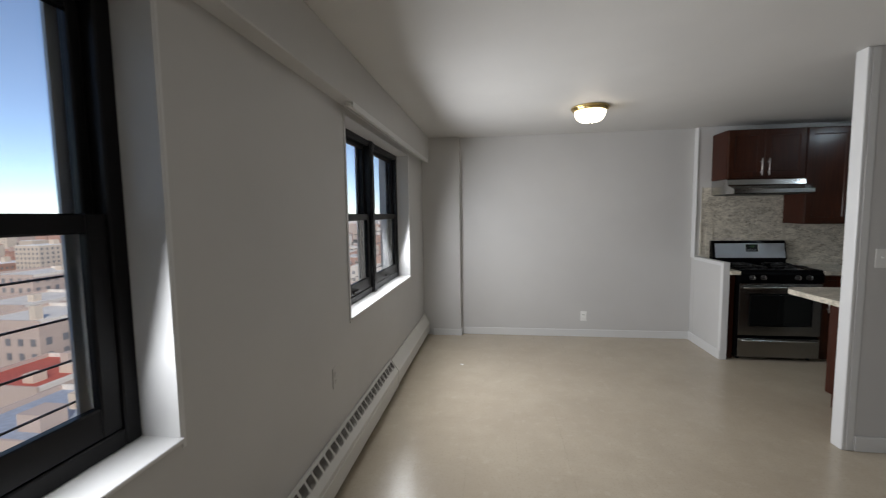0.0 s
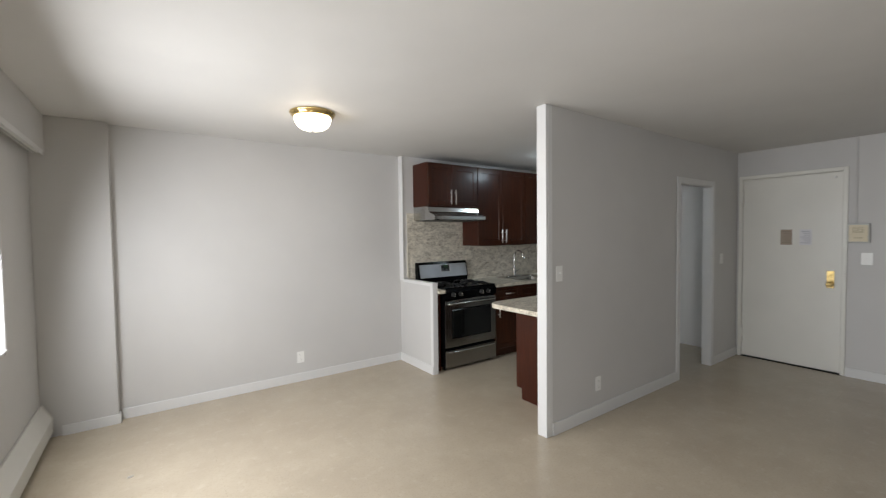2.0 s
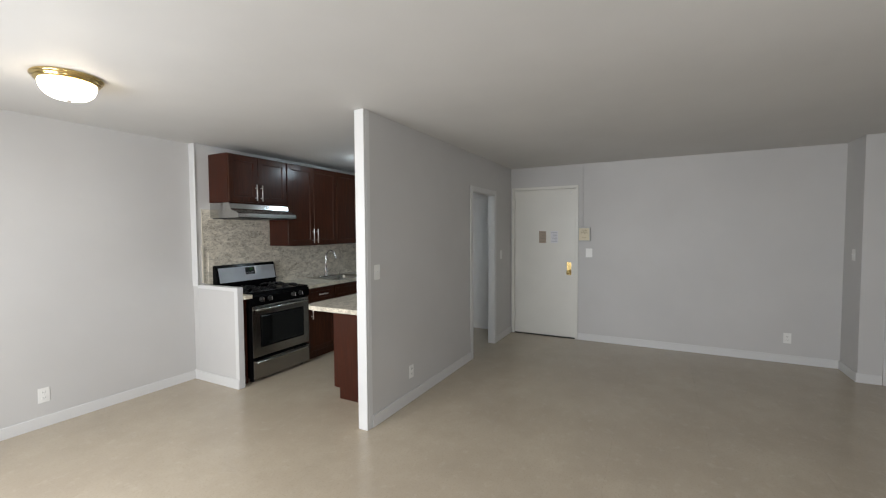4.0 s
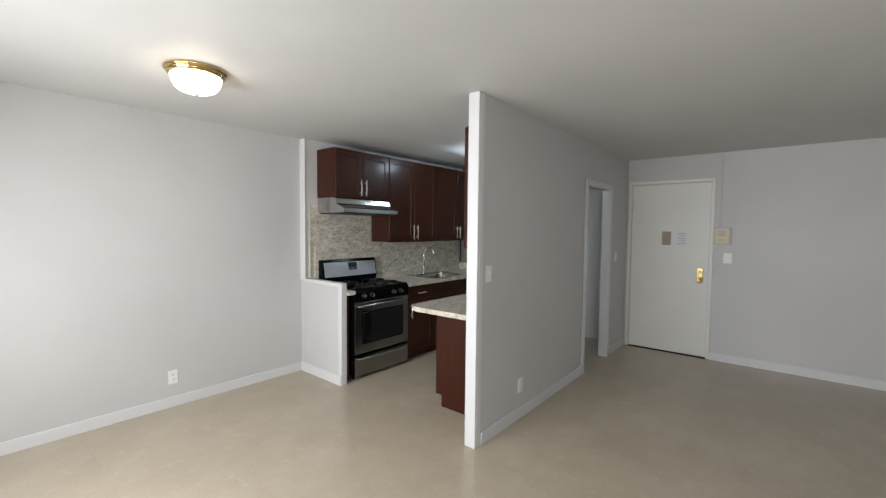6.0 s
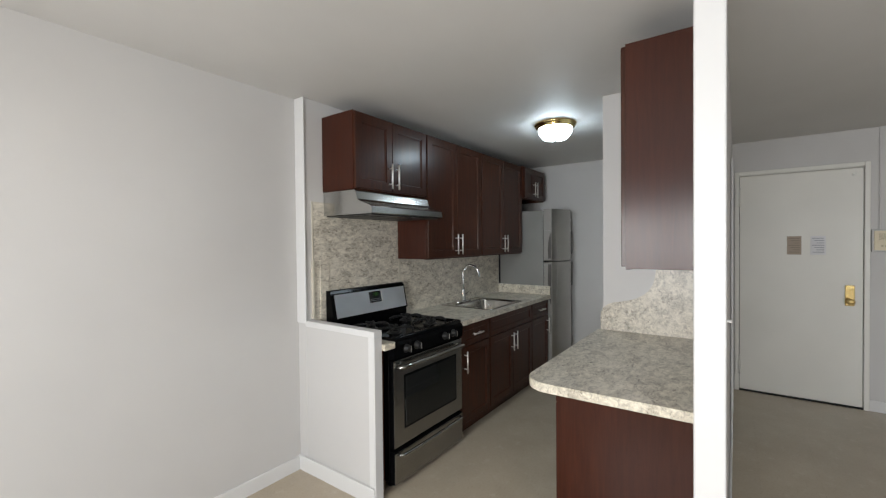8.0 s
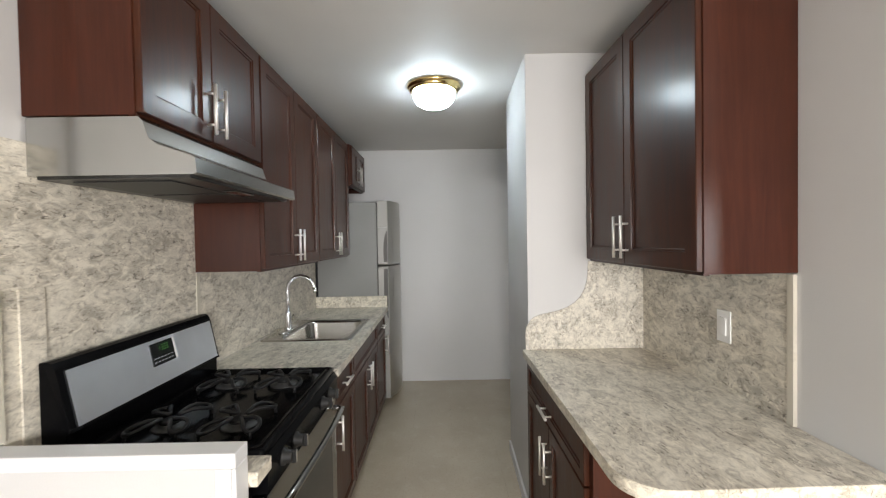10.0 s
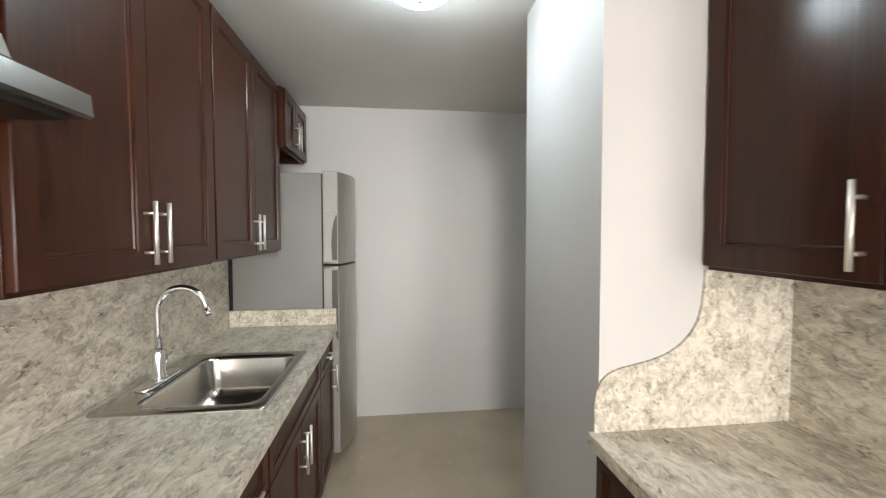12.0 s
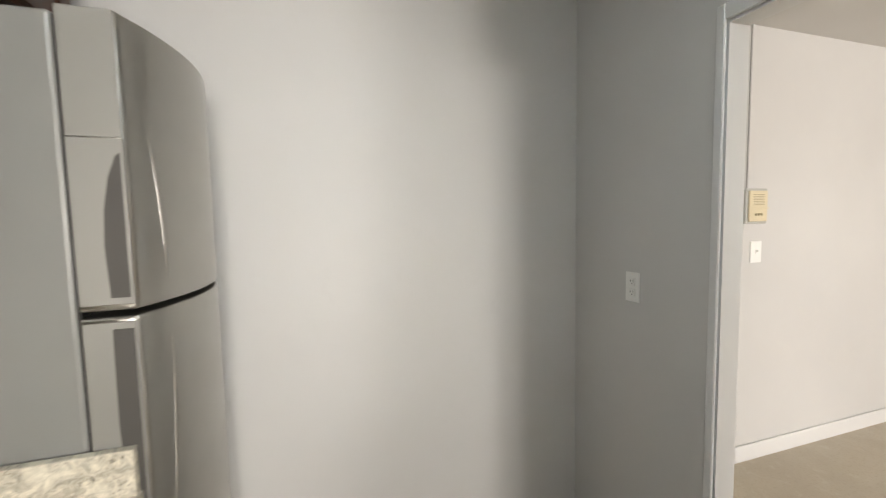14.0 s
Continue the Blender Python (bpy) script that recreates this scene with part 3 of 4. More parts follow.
# ---------- half wall by the stove ----------
bm = B()
box(bm, 3.061, 3.110, 5.808, 6.4195, 0, 0.950)
solid("wall_half", bm, WALL, "low white half wall beside the stove", "wall")
bm = B()
box(bm, 3.0525, 3.1155, 5.797, 6.4195, 0.9505, 0.987, 0.002)
box(bm, 3.0530, 3.1150, 5.797, 5.8075, 0, 0.950, 0.002)
box(bm, 3.0530, 3.0605, 5.808, 5.846, 0.095, 0.950, 0.001)
solid("trim_half_wall", bm, TRIM, "white gloss cap and edge boards of the half wall", "trim")

# ---------- ceiling lights ----------


def ceiling_light(x, y, lit, label):
    t = thing("ceiling_light", (x, y, CEILING), label, "ceiling light", "flush ceiling lights")
    part("pan", lathe(B(), (x, y, 0), [(0.158, CEILING - 0.0005), (0.165, CEILING - 0.006), (0.166, CEILING - 0.012), (0.160, CEILING - 0.020), (0.151, CEILING - 0.023), (0.153, CEILING - 0.030), (0.147, CEILING - 0.037), (0.138, CEILING - 0.041), (0.128, CEILING - 0.041)], 48), BRASS, t, "polished brass pan")
    prof = [(0.132 * math.cos(a) ** 0.62, CEILING - 0.041 - 0.092 * math.sin(a)) for a in [k * math.pi / 2 / 12 for k in range(12)]] + [(0.012, CEILING - 0.133)]
    part("shade", lathe(B(), (x, y, 0), prof, 48), lit, t, "lit white opal glass bowl")
    part("finial", lathe(B(), (x, y, 0), [(0.012, CEILING - 0.1325), (0.014, CEILING - 0.138), (0.009, CEILING - 0.143), (0.003, CEILING - 0.147)], 16), NICKEL, t)
    return t


ceiling_light(1.645, 5.285, DINING_GLOW, "lit brass and opal glass ceiling light over the dining area")
ceiling_light(4.64, 5.33, KITCHEN_GLOW, "lit brass and opal glass ceiling light in the kitchen")

# ---------- litter on the floor ----------
scrap = thing("paint_chip", (0.475, 5.41, 0), "small curled white paint chip on the vinyl floor", "litter")
bm = B()
rows = []
for i in range(5):
    u = i / 4 - 0.5
    rows.append([bm.verts.new((0.475 + 0.026 * u + 0.004 * math.sin(5 * w), 5.41 + 0.018 * w, 0.0012 + 0.010 * u * u + 0.003 * w * w)) for w in (-0.5, -0.1, 0.2, 0.5)])
for r0, r1 in zip(rows, rows[1:]):
    for k in range(3):
        bm.faces.new((r0[k], r1[k], r1[k + 1], r0[k + 1]))
bmesh.ops.solidify(bm, geom=bm.faces[:], thickness=0.0008)
part("flake", bm, PLASTIC, scrap)

# ---------- kitchen cabinets ----------


def rounded(x0, x1, y0, y1, r, z, n=6):
    pts = []
    for cx, cy, a0 in ((x1 - r, y1 - r, 0), (x0 + r, y1 - r, 90), (x0 + r, y0 + r, 180), (x1 - r, y0 + r, 270)):
        pts += [(cx + r * math.cos(radians(a0 + 90 * k / n)), cy + r * math.sin(radians(a0 + 90 * k / n)), z) for k in range(n + 1)]
    return pts


def loft(bm, loops, cap=True):
    rows = [[bm.verts.new(p) for p in loop] for loop in loops]
    n = len(rows[0])
    for r0, r1 in zip(rows, rows[1:]):
        for k in range(n):
            bm.faces.new((r0[k], r0[(k + 1) % n], r1[(k + 1) % n], r1[k])).smooth = True
    if cap:
        bm.faces.new(rows[-1])
    bmesh.ops.recalc_face_normals(bm, faces=bm.faces)
    return bm


def facing(sign, y):
    """Boxes on a front that faces along y in direction sign: u along x, v up, d out of the front."""
    def slab(bm, u0, u1, v0, v1, d0, d1, bevel=0.0):
        a, c = sorted((y + sign * d0, y + sign * d1))
        return box(bm, u0, u1, a, c, v0, v1, bevel)
    return slab


def bar_handle(slab, u, v, length, upright, parent, sign, y, base=0.020):
    bm = B()
    yo = y + sign * (base + 0.030)
    half = length / 2
    if upright:
        tube(bm, [(u, yo, v - half), (u, yo, v + half)], 0.0062, 10)
        posts = [(u, v - half * 0.62), (u, v + half * 0.62)]
    else:
        tube(bm, [(u - half, yo, v), (u + half, yo, v)], 0.0062, 10)
        posts = [(u - half * 0.62, v), (u + half * 0.62, v)]
    for pu, pv in posts:
        tube(bm, [(pu, y + sign * base, pv), (pu, yo, pv)], 0.0045, 8)
    return part("handle", bm, NICKEL, parent, "brushed nickel bar handle")


def shaker(name, y, sign, u0, u1, v0, v1, parent, rail=0.058):
    """A framed front with a stepped moulding round a sunk panel, in one skin."""
    def loop(inset, d):
        return [(u, y + sign * d, v) for u, v in ((u0 + inset, v0 + inset), (u1 - inset, v0 + inset), (u1 - inset, v1 - inset), (u0 + inset, v1 - inset))]
    bm = loft(B(), [loop(0, 0.001), loop(0, 0.0175), loop(0.0025, 0.020), loop(rail - 0.001, 0.020), loop(rail, 0.0150), loop(rail + 0.006, 0.0145), loop(rail + 0.009, 0.0105), loop(rail + 0.010, 0.0100)])
    for f in bm.faces:
        f.smooth = False
    return part(name, bm, WOOD, parent)


def wall_cabinet(x0, x1, z0, z1, yback, yfront, split, label, hz, group, open_below=False):
    sign = 1 if yfront > yback else -1
    t = thing("wall_cabinet", ((x0 + x1) / 2, yback, z0), label, "cabinet", group)
    ya, yb = sorted((yback - sign * -0.001, yfront))
    bm = B()
    if open_below:
        prism(bm, [(x0 + 0.001, z0), (x0 + 0.018, z0), (x0 + 0.018, z0 + 0.05), (x1 - 0.018, z0 + 0.05), (x1 - 0.018, z0), (x1 - 0.001, z0), (x1 - 0.001, z1), (x0 + 0.001, z1)], ya, yb, "y")
    else:
        box(bm, x0 + 0.001, x1 - 0.001, ya, yb, z0 + 0.004, z1, 0.001)
    part("body", bm, SIDE, t, "red-brown veneered carcass")
    fr = B()
    slab = facing(sign, yfront)

    def ring(u0, u1, v0, v1, d):
        return [(u, yfront + sign * d, v) for u, v in ((u0, v0), (u1, v0), (u1, v1), (u0, v1))]
    loops = [ring(x0 + 0.004, x1 - 0.004, z0, z1 - 0.002, -0.018), ring(x0 + 0.004, x1 - 0.004, z0, z1 - 0.002, 0.0008), ring(x0 + 0.02, x1 - 0.02, z0 + 0.03, z1 - 0.02, 0.0008), ring(x0 + 0.02, x1 - 0.02, z0 + 0.03, z1 - 0.02, -0.018)]
    loft(fr, loops + loops[:1], False)
    bmesh.ops.remove_doubles(fr, verts=fr.verts, dist=0.0001)
    for f in fr.faces:
        f.smooth = False
    part("face_frame", fr, WOOD, t)
    for a, c, hu in ((x0 + 0.006, split - 0.002, split - 0.034), (split + 0.002, x1 - 0.006, split + 0.034)):
        door = shaker("door", yfront, sign, a, c, z0 + 0.012, z1 - 0.008, t)
        bar_handle(slab, hu, hz, 0.172, True, door, sign, yfront)
    return t


UP = "dark wall cabinets in the kitchen"
wall_cabinet(3.203, 3.944, 1.828, 2.333, KITCHEN_N, 6.118, 3.552, "short dark cherry wall cabinet over the range hood", 1.945, UP)
wall_cabinet(3.946, 4.783, 1.352, 2.333, KITCHEN_N, 6.118, 4.368, "tall dark cherry wall cabinet with two doors", 1.470, UP)
wall_cabinet(4.785, 5.680, 1.356, 2.333, KITCHEN_N, 6.118, 5.235, "tall dark cherry wall cabinet with two doors", 1.470, UP)
wall_cabinet(5.682, 6.275, 1.970, 2.333, KITCHEN_N, 6.085, 5.950, "short dark cherry wall cabinet above the refrigerator", 2.090, UP, True)
wall_cabinet(3.297, 4.220, 1.362, 2.320, PART_N, 4.530, 3.778, "dark cherry wall cabinet over the peninsula counter", 1.482, UP)


def base_cabinet(x0, x1, yback, yfront, fronts, label, group, top=0.866):
    """fronts: rows of (kind, u0, u1, v0, v1, handle u, handle v, upright)."""
    sign = 1 if yfront > yback else -1
    t = thing("base_cabinet", ((x0 + x1) / 2, yback, 0), label, "cabinet", group)
    ya, yb = sorted((yback + sign * 0.012, yfront))
    part("body", box(B(), x0 + 0.001, x1 - 0.001, ya, yb, 0.10, top, 0.001), WOOD, t)
    if top < 0.8:
        part("apron", facing(sign, yfront)(B(), x0 + 0.001, x1 - 0.001, top + 0.0005, 0.866, -0.03, 0.0), WOOD, t)
    ta, tb = sorted((yback + sign * 0.012, yfront - sign * 0.065))
    part("toe_kick", box(B(), x0 + 0.001, x1 - 0.001, ta, tb, 0.0, 0.10), WOOD, t)
    slab = facing(sign, yfront)
    for kind, u0, u1, v0, v1, hu, hv, upright in fronts:
        f = shaker(kind, yfront, sign, u0, u1, v0, v1, t, 0.05 if kind == "door" else 0.036)
        if hu:
            bar_handle(slab, hu, hv, 0.165 if upright else 0.14, upright, f, sign, yfront)
    return t


LOW = "dark base cabinets in the kitchen"
base_cabinet(3.960, 4.400, KITCHEN_N, 5.828, [("drawer_front", 3.966, 4.394, 0.70, 0.856, 4.180, 0.778, False), ("door", 3.966, 4.394, 0.115, 0.692, 4.005, 0.585, True)], "dark cherry base cabinet next to the stove", LOW)
base_cabinet(4.402, 5.262, KITCHEN_N, 5.828, [("drawer_front", 4.408, 5.256, 0.70, 0.856, None, 0, False), ("door", 4.408, 4.830, 0.115, 0.692, 4.796, 0.585, True), ("door", 4.834, 5.256, 0.115, 0.692, 4.868, 0.585, True)], "dark cherry sink base cabinet with two doors", LOW, 0.70)
base_cabinet(5.264, 5.706, KITCHEN_N, 5.828, [("drawer_front", 5.270, 5.700, 0.70, 0.856, 5.485, 0.778, False), ("door", 5.270, 5.700, 0.115, 0.692, 5.655, 0.585, True)], "dark cherry base cabinet next to the refrigerator", LOW)
pen = base_cabinet(3.352, 4.218, PART_N, 4.848, [("drawer_front", 3.368, 4.208, 0.70, 0.856, 3.79, 0.755, False), ("door", 3.368, 3.787, 0.115, 0.692, 3.755, 0.555, True), ("door", 3.791, 4.208, 0.115, 0.692, 3.823, 0.555, True)], "dark cherry peninsula base cabinet with a drawer", LOW)
part("side_panel", prism(B(), [(4.252, 0), (4.785, 0), (4.785, 0.10), (4.850, 0.10), (4.850, 0.866), (4.252, 0.866)], 3.334, 3.3515, "x"), SIDE, pen, "red-brown veneered end panel")
fil = thing("base_cabinet", (3.16, 5.88, 0), "narrow red-brown filler cabinet beside the stove", "cabinet", LOW)
part("front_panel", box(B(), 3.117, 3.203, 5.872, 5.890, 0.0, 0.866, 0.001), SIDE, fil)

# ---------- counters and backsplashes ----------


def two_tone(ob, edge):
    """Gives the upright faces of a slab the pale edge band."""
    ob.data.materials.append(edge)
    for p in ob.data.polygons:
        if abs(p.normal.z) < 0.5:
            p.material_index = 1
    return ob


SX0, SX1, SY0, SY1 = 4.500, 5.100, 5.860, 6.350
ct = thing("countertop", (4.87, 6.1, 0.867), "speckled grey granite-look countertop with a sink cutout", "countertop")


def oblong(x0, x1, y0, y1, z):
    return [(x0, y0, z), (x1, y0, z), (x1, y1, z), (x0, y1, z)]


rings = [oblong(3.958, 5.712, 5.782, 6.4085, 0.8675), oblong(3.958, 5.712, 5.782, 6.4085, 0.905), oblong(SX0, SX1, SY0, SY1, 0.905), oblong(SX0, SX1, SY0, SY1, 0.8675)]
bm = loft(B(), rings + rings[:1], False)
bmesh.ops.remove_doubles(bm, verts=bm.verts, dist=0.0001)
bmesh.ops.recalc_face_normals(bm, faces=bm.faces)
for f in bm.faces:
    f.smooth = False
part("slab", bm, GRANITE, ct)
part("end_upstand", box(B(), 5.690, 5.711, 5.786, 6.408, 0.9055, 1.002, 0.002), EDGE, ct, "pale laminate upstand against the refrigerator")
fc = thing("filler_countertop", (3.2, 6.1, 0.867), "narrow granite-look counter strip between half wall and stove", "countertop")
two_tone(part("slab", box(B(), 3.1165, 3.203, 5.775, 6.4025, 0.8675, 0.905, 0.002), GRANITE, fc), EDGE)

pt = thing("peninsula_countertop", (3.6, 4.6, 0.867), "speckled granite-look peninsula counter with a rounded corner", "countertop")
out = [(4.2205, 4.252), (4.2205, 4.886), (3.125, 4.886)]
out += [(3.125 - 0.115 * math.sin(a), 4.771 + 0.115 * math.cos(a)) for a in [k * math.pi / 16 for k in range(1, 9)]]
out += [(3.018, 4.252)]
part("slab", prism(B(), out, 0.8675, 0.905, "z"), GRANITE, pt)
cx, cy = 3.62, 4.57
wide = [(x + (0.0018 if x > cx else -0.0018) * (x < 4.2), y + (0.0018 if y > cy else 0.0)) for x, y in out]
bm = loft(B(), [[(x, y, 0.868) for x, y in out], [(x, y, 0.868) for x, y in wide], [(x, y, 0.9045) for x, y in wide], [(x, y, 0.9045) for x, y in out]], False)
for f in bm.faces:
    f.smooth = False
part("edge_band", bm, EDGE, pt, "pale speckled edge band")

bs = thing("backsplash", (4.4, KITCHEN_N, 0.905), "speckled granite-look backsplash behind stove and sink", "backsplash")
part("panel", box(B(), 3.121, 3.946, 6.4105, 6.4195, 0.9055, 1.762), GRANITE, bs)
part("panel", box(B(), 3.974, 5.694, 6.4095, 6.4195, 0.9055, 1.351), GRANITE, bs)
part("panel", box(B(), 3.166, 3.235, 6.4035, 6.4100, 0.9055, 1.371), GRANITE, bs)
part("edge_strip", box(B(), 3.111, 3.1175, 6.4095, 6.4195, 1.372, 1.764), RAWEDGE, bs, "pale raw edge")
part("edge_strip", box(B(), 3.104, 3.1165, 6.4000, 6.4195, 0.9955, 1.371), RAWEDGE, bs, "pale raw edge")
part("edge_strip", box(B(), 3.9465, 3.9735, 6.4075, 6.4195, 0.9055, 1.351), RAWEDGE, bs, "pale raw edge")
ps = thing("backsplash", (3.8, PART_N, 0.905), "granite-look backsplash with a curved end over the peninsula", "backsplash")
part("panel", box(B(), 3.326, 4.2115, PART_N + 0.0005, 4.2595, 0.9055, 1.361), GRANITE, ps)
part("edge_strip", box(B(), 3.302, 3.3255, PART_N + 0.0005, 4.2625, 0.9055, 1.361), RAWEDGE, ps, "pale raw edge")
curve = [(4.872, 0.9055), (4.873, 0.985), (4.868, 1.022), (4.852, 1.052), (4.828, 1.073), (4.795, 1.086), (4.750, 1.095), (4.700, 1.106), (4.655, 1.122), (4.615, 1.146), (4.583, 1.178), (4.562, 1.215), (4.550, 1.258), (4.544, 1.31), (4.542, 1.361), (4.260, 1.361), (4.260, 0.9055)]
part("side_panel", prism(B(), curve, 4.2120, 4.2215, "x"), GRANITE, ps, "curved granite-look end piece")

# ---------- sink and tap ----------
sk = thing("kitchen_sink", (4.81, 6.1, 0.905), "stainless steel drop-in sink in the counter", "sink")


bx = (4.535, 5.072, 5.880, 6.266)
loops = [rounded(4.483, 5.126, 5.838, 6.374, 0.022, 0.9055), rounded(4.484, 5.125, 5.839, 6.373, 0.022, 0.9105), rounded(4.493, 5.116, 5.848, 6.364, 0.02, 0.9125),
         rounded(bx[0] - 0.012, bx[1] + 0.012, bx[2] - 0.012, bx[3] + 0.012, 0.065, 0.9105), rounded(*bx, 0.06, 0.9075), rounded(bx[0] + 0.004, bx[1] - 0.004, bx[2] + 0.004, bx[3] - 0.004, 0.058, 0.895),
         rounded(bx[0] + 0.014, bx[1] - 0.014, bx[2] + 0.014, bx[3] - 0.014, 0.055, 0.775), rounded(bx[0] + 0.026, bx[1] - 0.026, bx[2] + 0.026, bx[3] - 0.026, 0.05, 0.748),
         rounded(bx[0] + 0.055, bx[1] - 0.055, bx[2] + 0.055, bx[3] - 0.055, 0.04, 0.738), rounded(4.74, 4.90, 6.00, 6.12, 0.04, 0.731)]
part("basin", loft(B(), loops), SINKSTEEL, sk)
part("drain", lathe(B(), (4.82, 6.06, 0), [(0.045, 0.7315), (0.045, 0.735), (0.036, 0.736), (0.030, 0.733), (0.012, 0.733)], 24), CHROME, sk)

tp = thing("kitchen_tap", (4.785, 6.315, 0.912), "tall chrome gooseneck tap behind the sink", "tap")
part("deck_plate", loft(B(), [rounded(4.662, 4.908, 6.286, 6.344, 0.028, 0.9128), rounded(4.662, 4.908, 6.286, 6.344, 0.028, 0.918), rounded(4.668, 4.902, 6.292, 6.338, 0.022, 0.9215)]), CHROME, tp)
part("body", lathe(B(), (4.785, 6.315, 0), [(0.028, 0.9205), (0.028, 0.928), (0.022, 0.934), (0.020, 1.020), (0.018, 1.027), (0.013, 1.030)], 24), CHROME, tp)
arc = [(4.785, 6.315, 1.029), (4.785, 6.315, 1.10), (4.785, 6.315, 1.16)]
arc += [(4.785, 6.228 + 0.087 * math.cos(a), 1.176 + 0.087 * math.sin(a)) for a in [k * math.pi / 14 for k in range(0, 14)]]
arc += [(4.785, 6.137, 1.172)]
part("spout", tube(B(), arc, 0.0122, 14), CHROME, tp)
part("spout_tip", tube(B(), [(4.785, 6.139, 1.182), (4.785, 6.135, 1.165), (4.785, 6.132, 1.155)], [0.0138, 0.0138, 0.012], 14), CHROME, tp)
bm = tube(B(), [(4.801, 6.315, 0.972), (4.828, 6.315, 0.976)], 0.012, 14)
tube(bm, [(4.828, 6.315, 0.977), (4.878, 6.313, 0.995)], [0.006, 0.004], 10)
part("lever", bm, CHROME, tp)

# ---------- range hood ----------
hd = thing("range_hood", (3.57, 6.2, 1.67), "stainless steel range hood under the short cabinet", "range hood")
part("shell", prism(B(), [(6.4095, 1.8275), (6.108, 1.8275), (6.098, 1.815), (6.082, 1.768), (6.060, 1.752), (5.972, 1.722), (5.960, 1.714), (5.956, 1.676), (5.964, 1.671), (6.4095, 1.671)], 3.204, 3.944, "x"), STEEL, hd)
# underside metal is much darker than the shell
part("underside", box(B(), 3.222, 3.926, 5.985, 6.400, 1.664, 1.6708), mat("dark metal hood underside", (0.07, 0.07, 0.067), 0.35, 0.9)[0], hd, "dull metal underside")
for a, c in ((3.26, 3.56), (3.585, 3.885)):
    part("filter", box(B(), a, c, 6.06, 6.34, 1.6605, 1.6638, 0.002), BURNER, hd)
part("lamp_lens", box(B(), 3.50, 3.64, 6.00, 6.045, 1.6595, 1.6638, 0.002), STEEL, hd)

# ---------- gas stove ----------
st = thing("gas_stove", (3.64, 6.1, 0), "black and stainless steel gas stove between half wall and counter", "stove")
L, R = 3.207, 3.953
part("body", box(B(), L, R, 5.835, 6.385, 0.045, 0.893, 0.003), ENAMEL, st, "black enamel sides")
for fx in (L + 0.05, R - 0.05):
    for fy in (5.875, 6.33):
        part("foot", lathe(B(), (fx, fy, 0), [(0.018, 0.0), (0.018, 0.02), (0.009, 0.022), (0.009, 0.046)], 12), RUBBER, st)
bm = loft(B(), [rounded(L - 0.001, R + 0.001, 5.800, 6.330, 0.012, 0.8935, 3), rounded(L - 0.001, R + 0.001, 5.798, 6.330, 0.012, 0.910, 3), rounded(L + 0.006, R - 0.006, 5.806, 6.325, 0.012, 0.916, 3),
                rounded(L + 0.022, R - 0.022, 5.828, 6.305, 0.02, 0.915, 3), rounded(L + 0.032, R - 0.032, 5.838, 6.295, 0.02, 0.903, 3)])
part("cooktop", bm, ENAMEL, st, "glossy black cooktop")
part("control_fascia", prism(B(), [(5.834, 0.892), (5.799, 0.892), (5.786, 0.872), (5.790, 0.795), (5.834, 0.790)], L, R, "x"), ENAMEL, st, "black fascia with burner knobs")
for kx in (3.315, 3.415, 3.720, 3.820):
    bm = lathe(B(), (kx, 5.786, 0.842), [(0.026, 0.002), (0.026, -0.004), (0.020, -0.008), (0.018, -0.026), (0.014, -0.029)], 20, "y")
    box(bm, kx - 0.0045, kx + 0.0045, 5.748, 5.764, 0.822, 0.862, 0.002)
    k = part("knob", bm, RUBBER, st, "black burner knob")
    part("pointer", box(B(), kx - 0.0035, kx + 0.0035, 5.7455, 5.7485, 0.824, 0.861, 0.001), CHROME, k)
od = part("oven_door", box(B(), L + 0.003, R - 0.003, 5.8005, 5.834, 0.256, 0.782, 0.004, 2), ENAMEL, st, "oven door with black edges")
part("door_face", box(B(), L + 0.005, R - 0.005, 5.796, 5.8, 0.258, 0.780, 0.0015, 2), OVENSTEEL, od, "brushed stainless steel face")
part("door_window", box(B(), L + 0.108, R - 0.092, 5.7925, 5.7962, 0.362, 0.668, 0.001), OVENGLASS, od, "dark oven glass")
part("window_surround", box(B(), L + 0.096, R - 0.080, 5.7945, 5.7958, 0.350, 0.680), ENAMEL, od)
bm = B()
hz = 0.742
pts = [(L + 0.035, 5.797, hz), (L + 0.038, 5.772, hz)] + [(L + 0.045 + (R - L - 0.09) * k / 12, 5.757 - 0.012 * math.sin(math.pi * k / 12), hz + 0.004 * math.sin(math.pi * k / 12)) for k in range(13)] + [(R - 0.038, 5.772, hz), (R - 0.035, 5.797, hz)]
part("handle", tube(bm, pts, 0.0125, 12), STEEL, od, "curved steel oven handle")
dr = part("drawer", box(B(), L + 0.004, R - 0.004, 5.7985, 5.834, 0.036, 0.236, 0.004, 2), ENAMEL, st, "warming drawer with black edges")
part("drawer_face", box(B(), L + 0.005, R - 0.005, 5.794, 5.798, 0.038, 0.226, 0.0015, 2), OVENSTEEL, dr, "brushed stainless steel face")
pts = [(L + 0.04, 5.799, 0.212), (L + 0.045, 5.777, 0.210)] + [(L + 0.06 + (R - L - 0.12) * k / 10, 5.768 - 0.008 * math.sin(math.pi * k / 10), 0.209) for k in range(11)] + [(R - 0.045, 5.777, 0.210), (R - 0.04, 5.799, 0.212)]
part("handle", tube(B(), pts, 0.011, 10), STEEL, dr, "curved steel drawer handle")
part("kick", box(B(), L + 0.01, R - 0.01, 5.84, 5.86, 0.02, 0.05), ENAMEL, st)
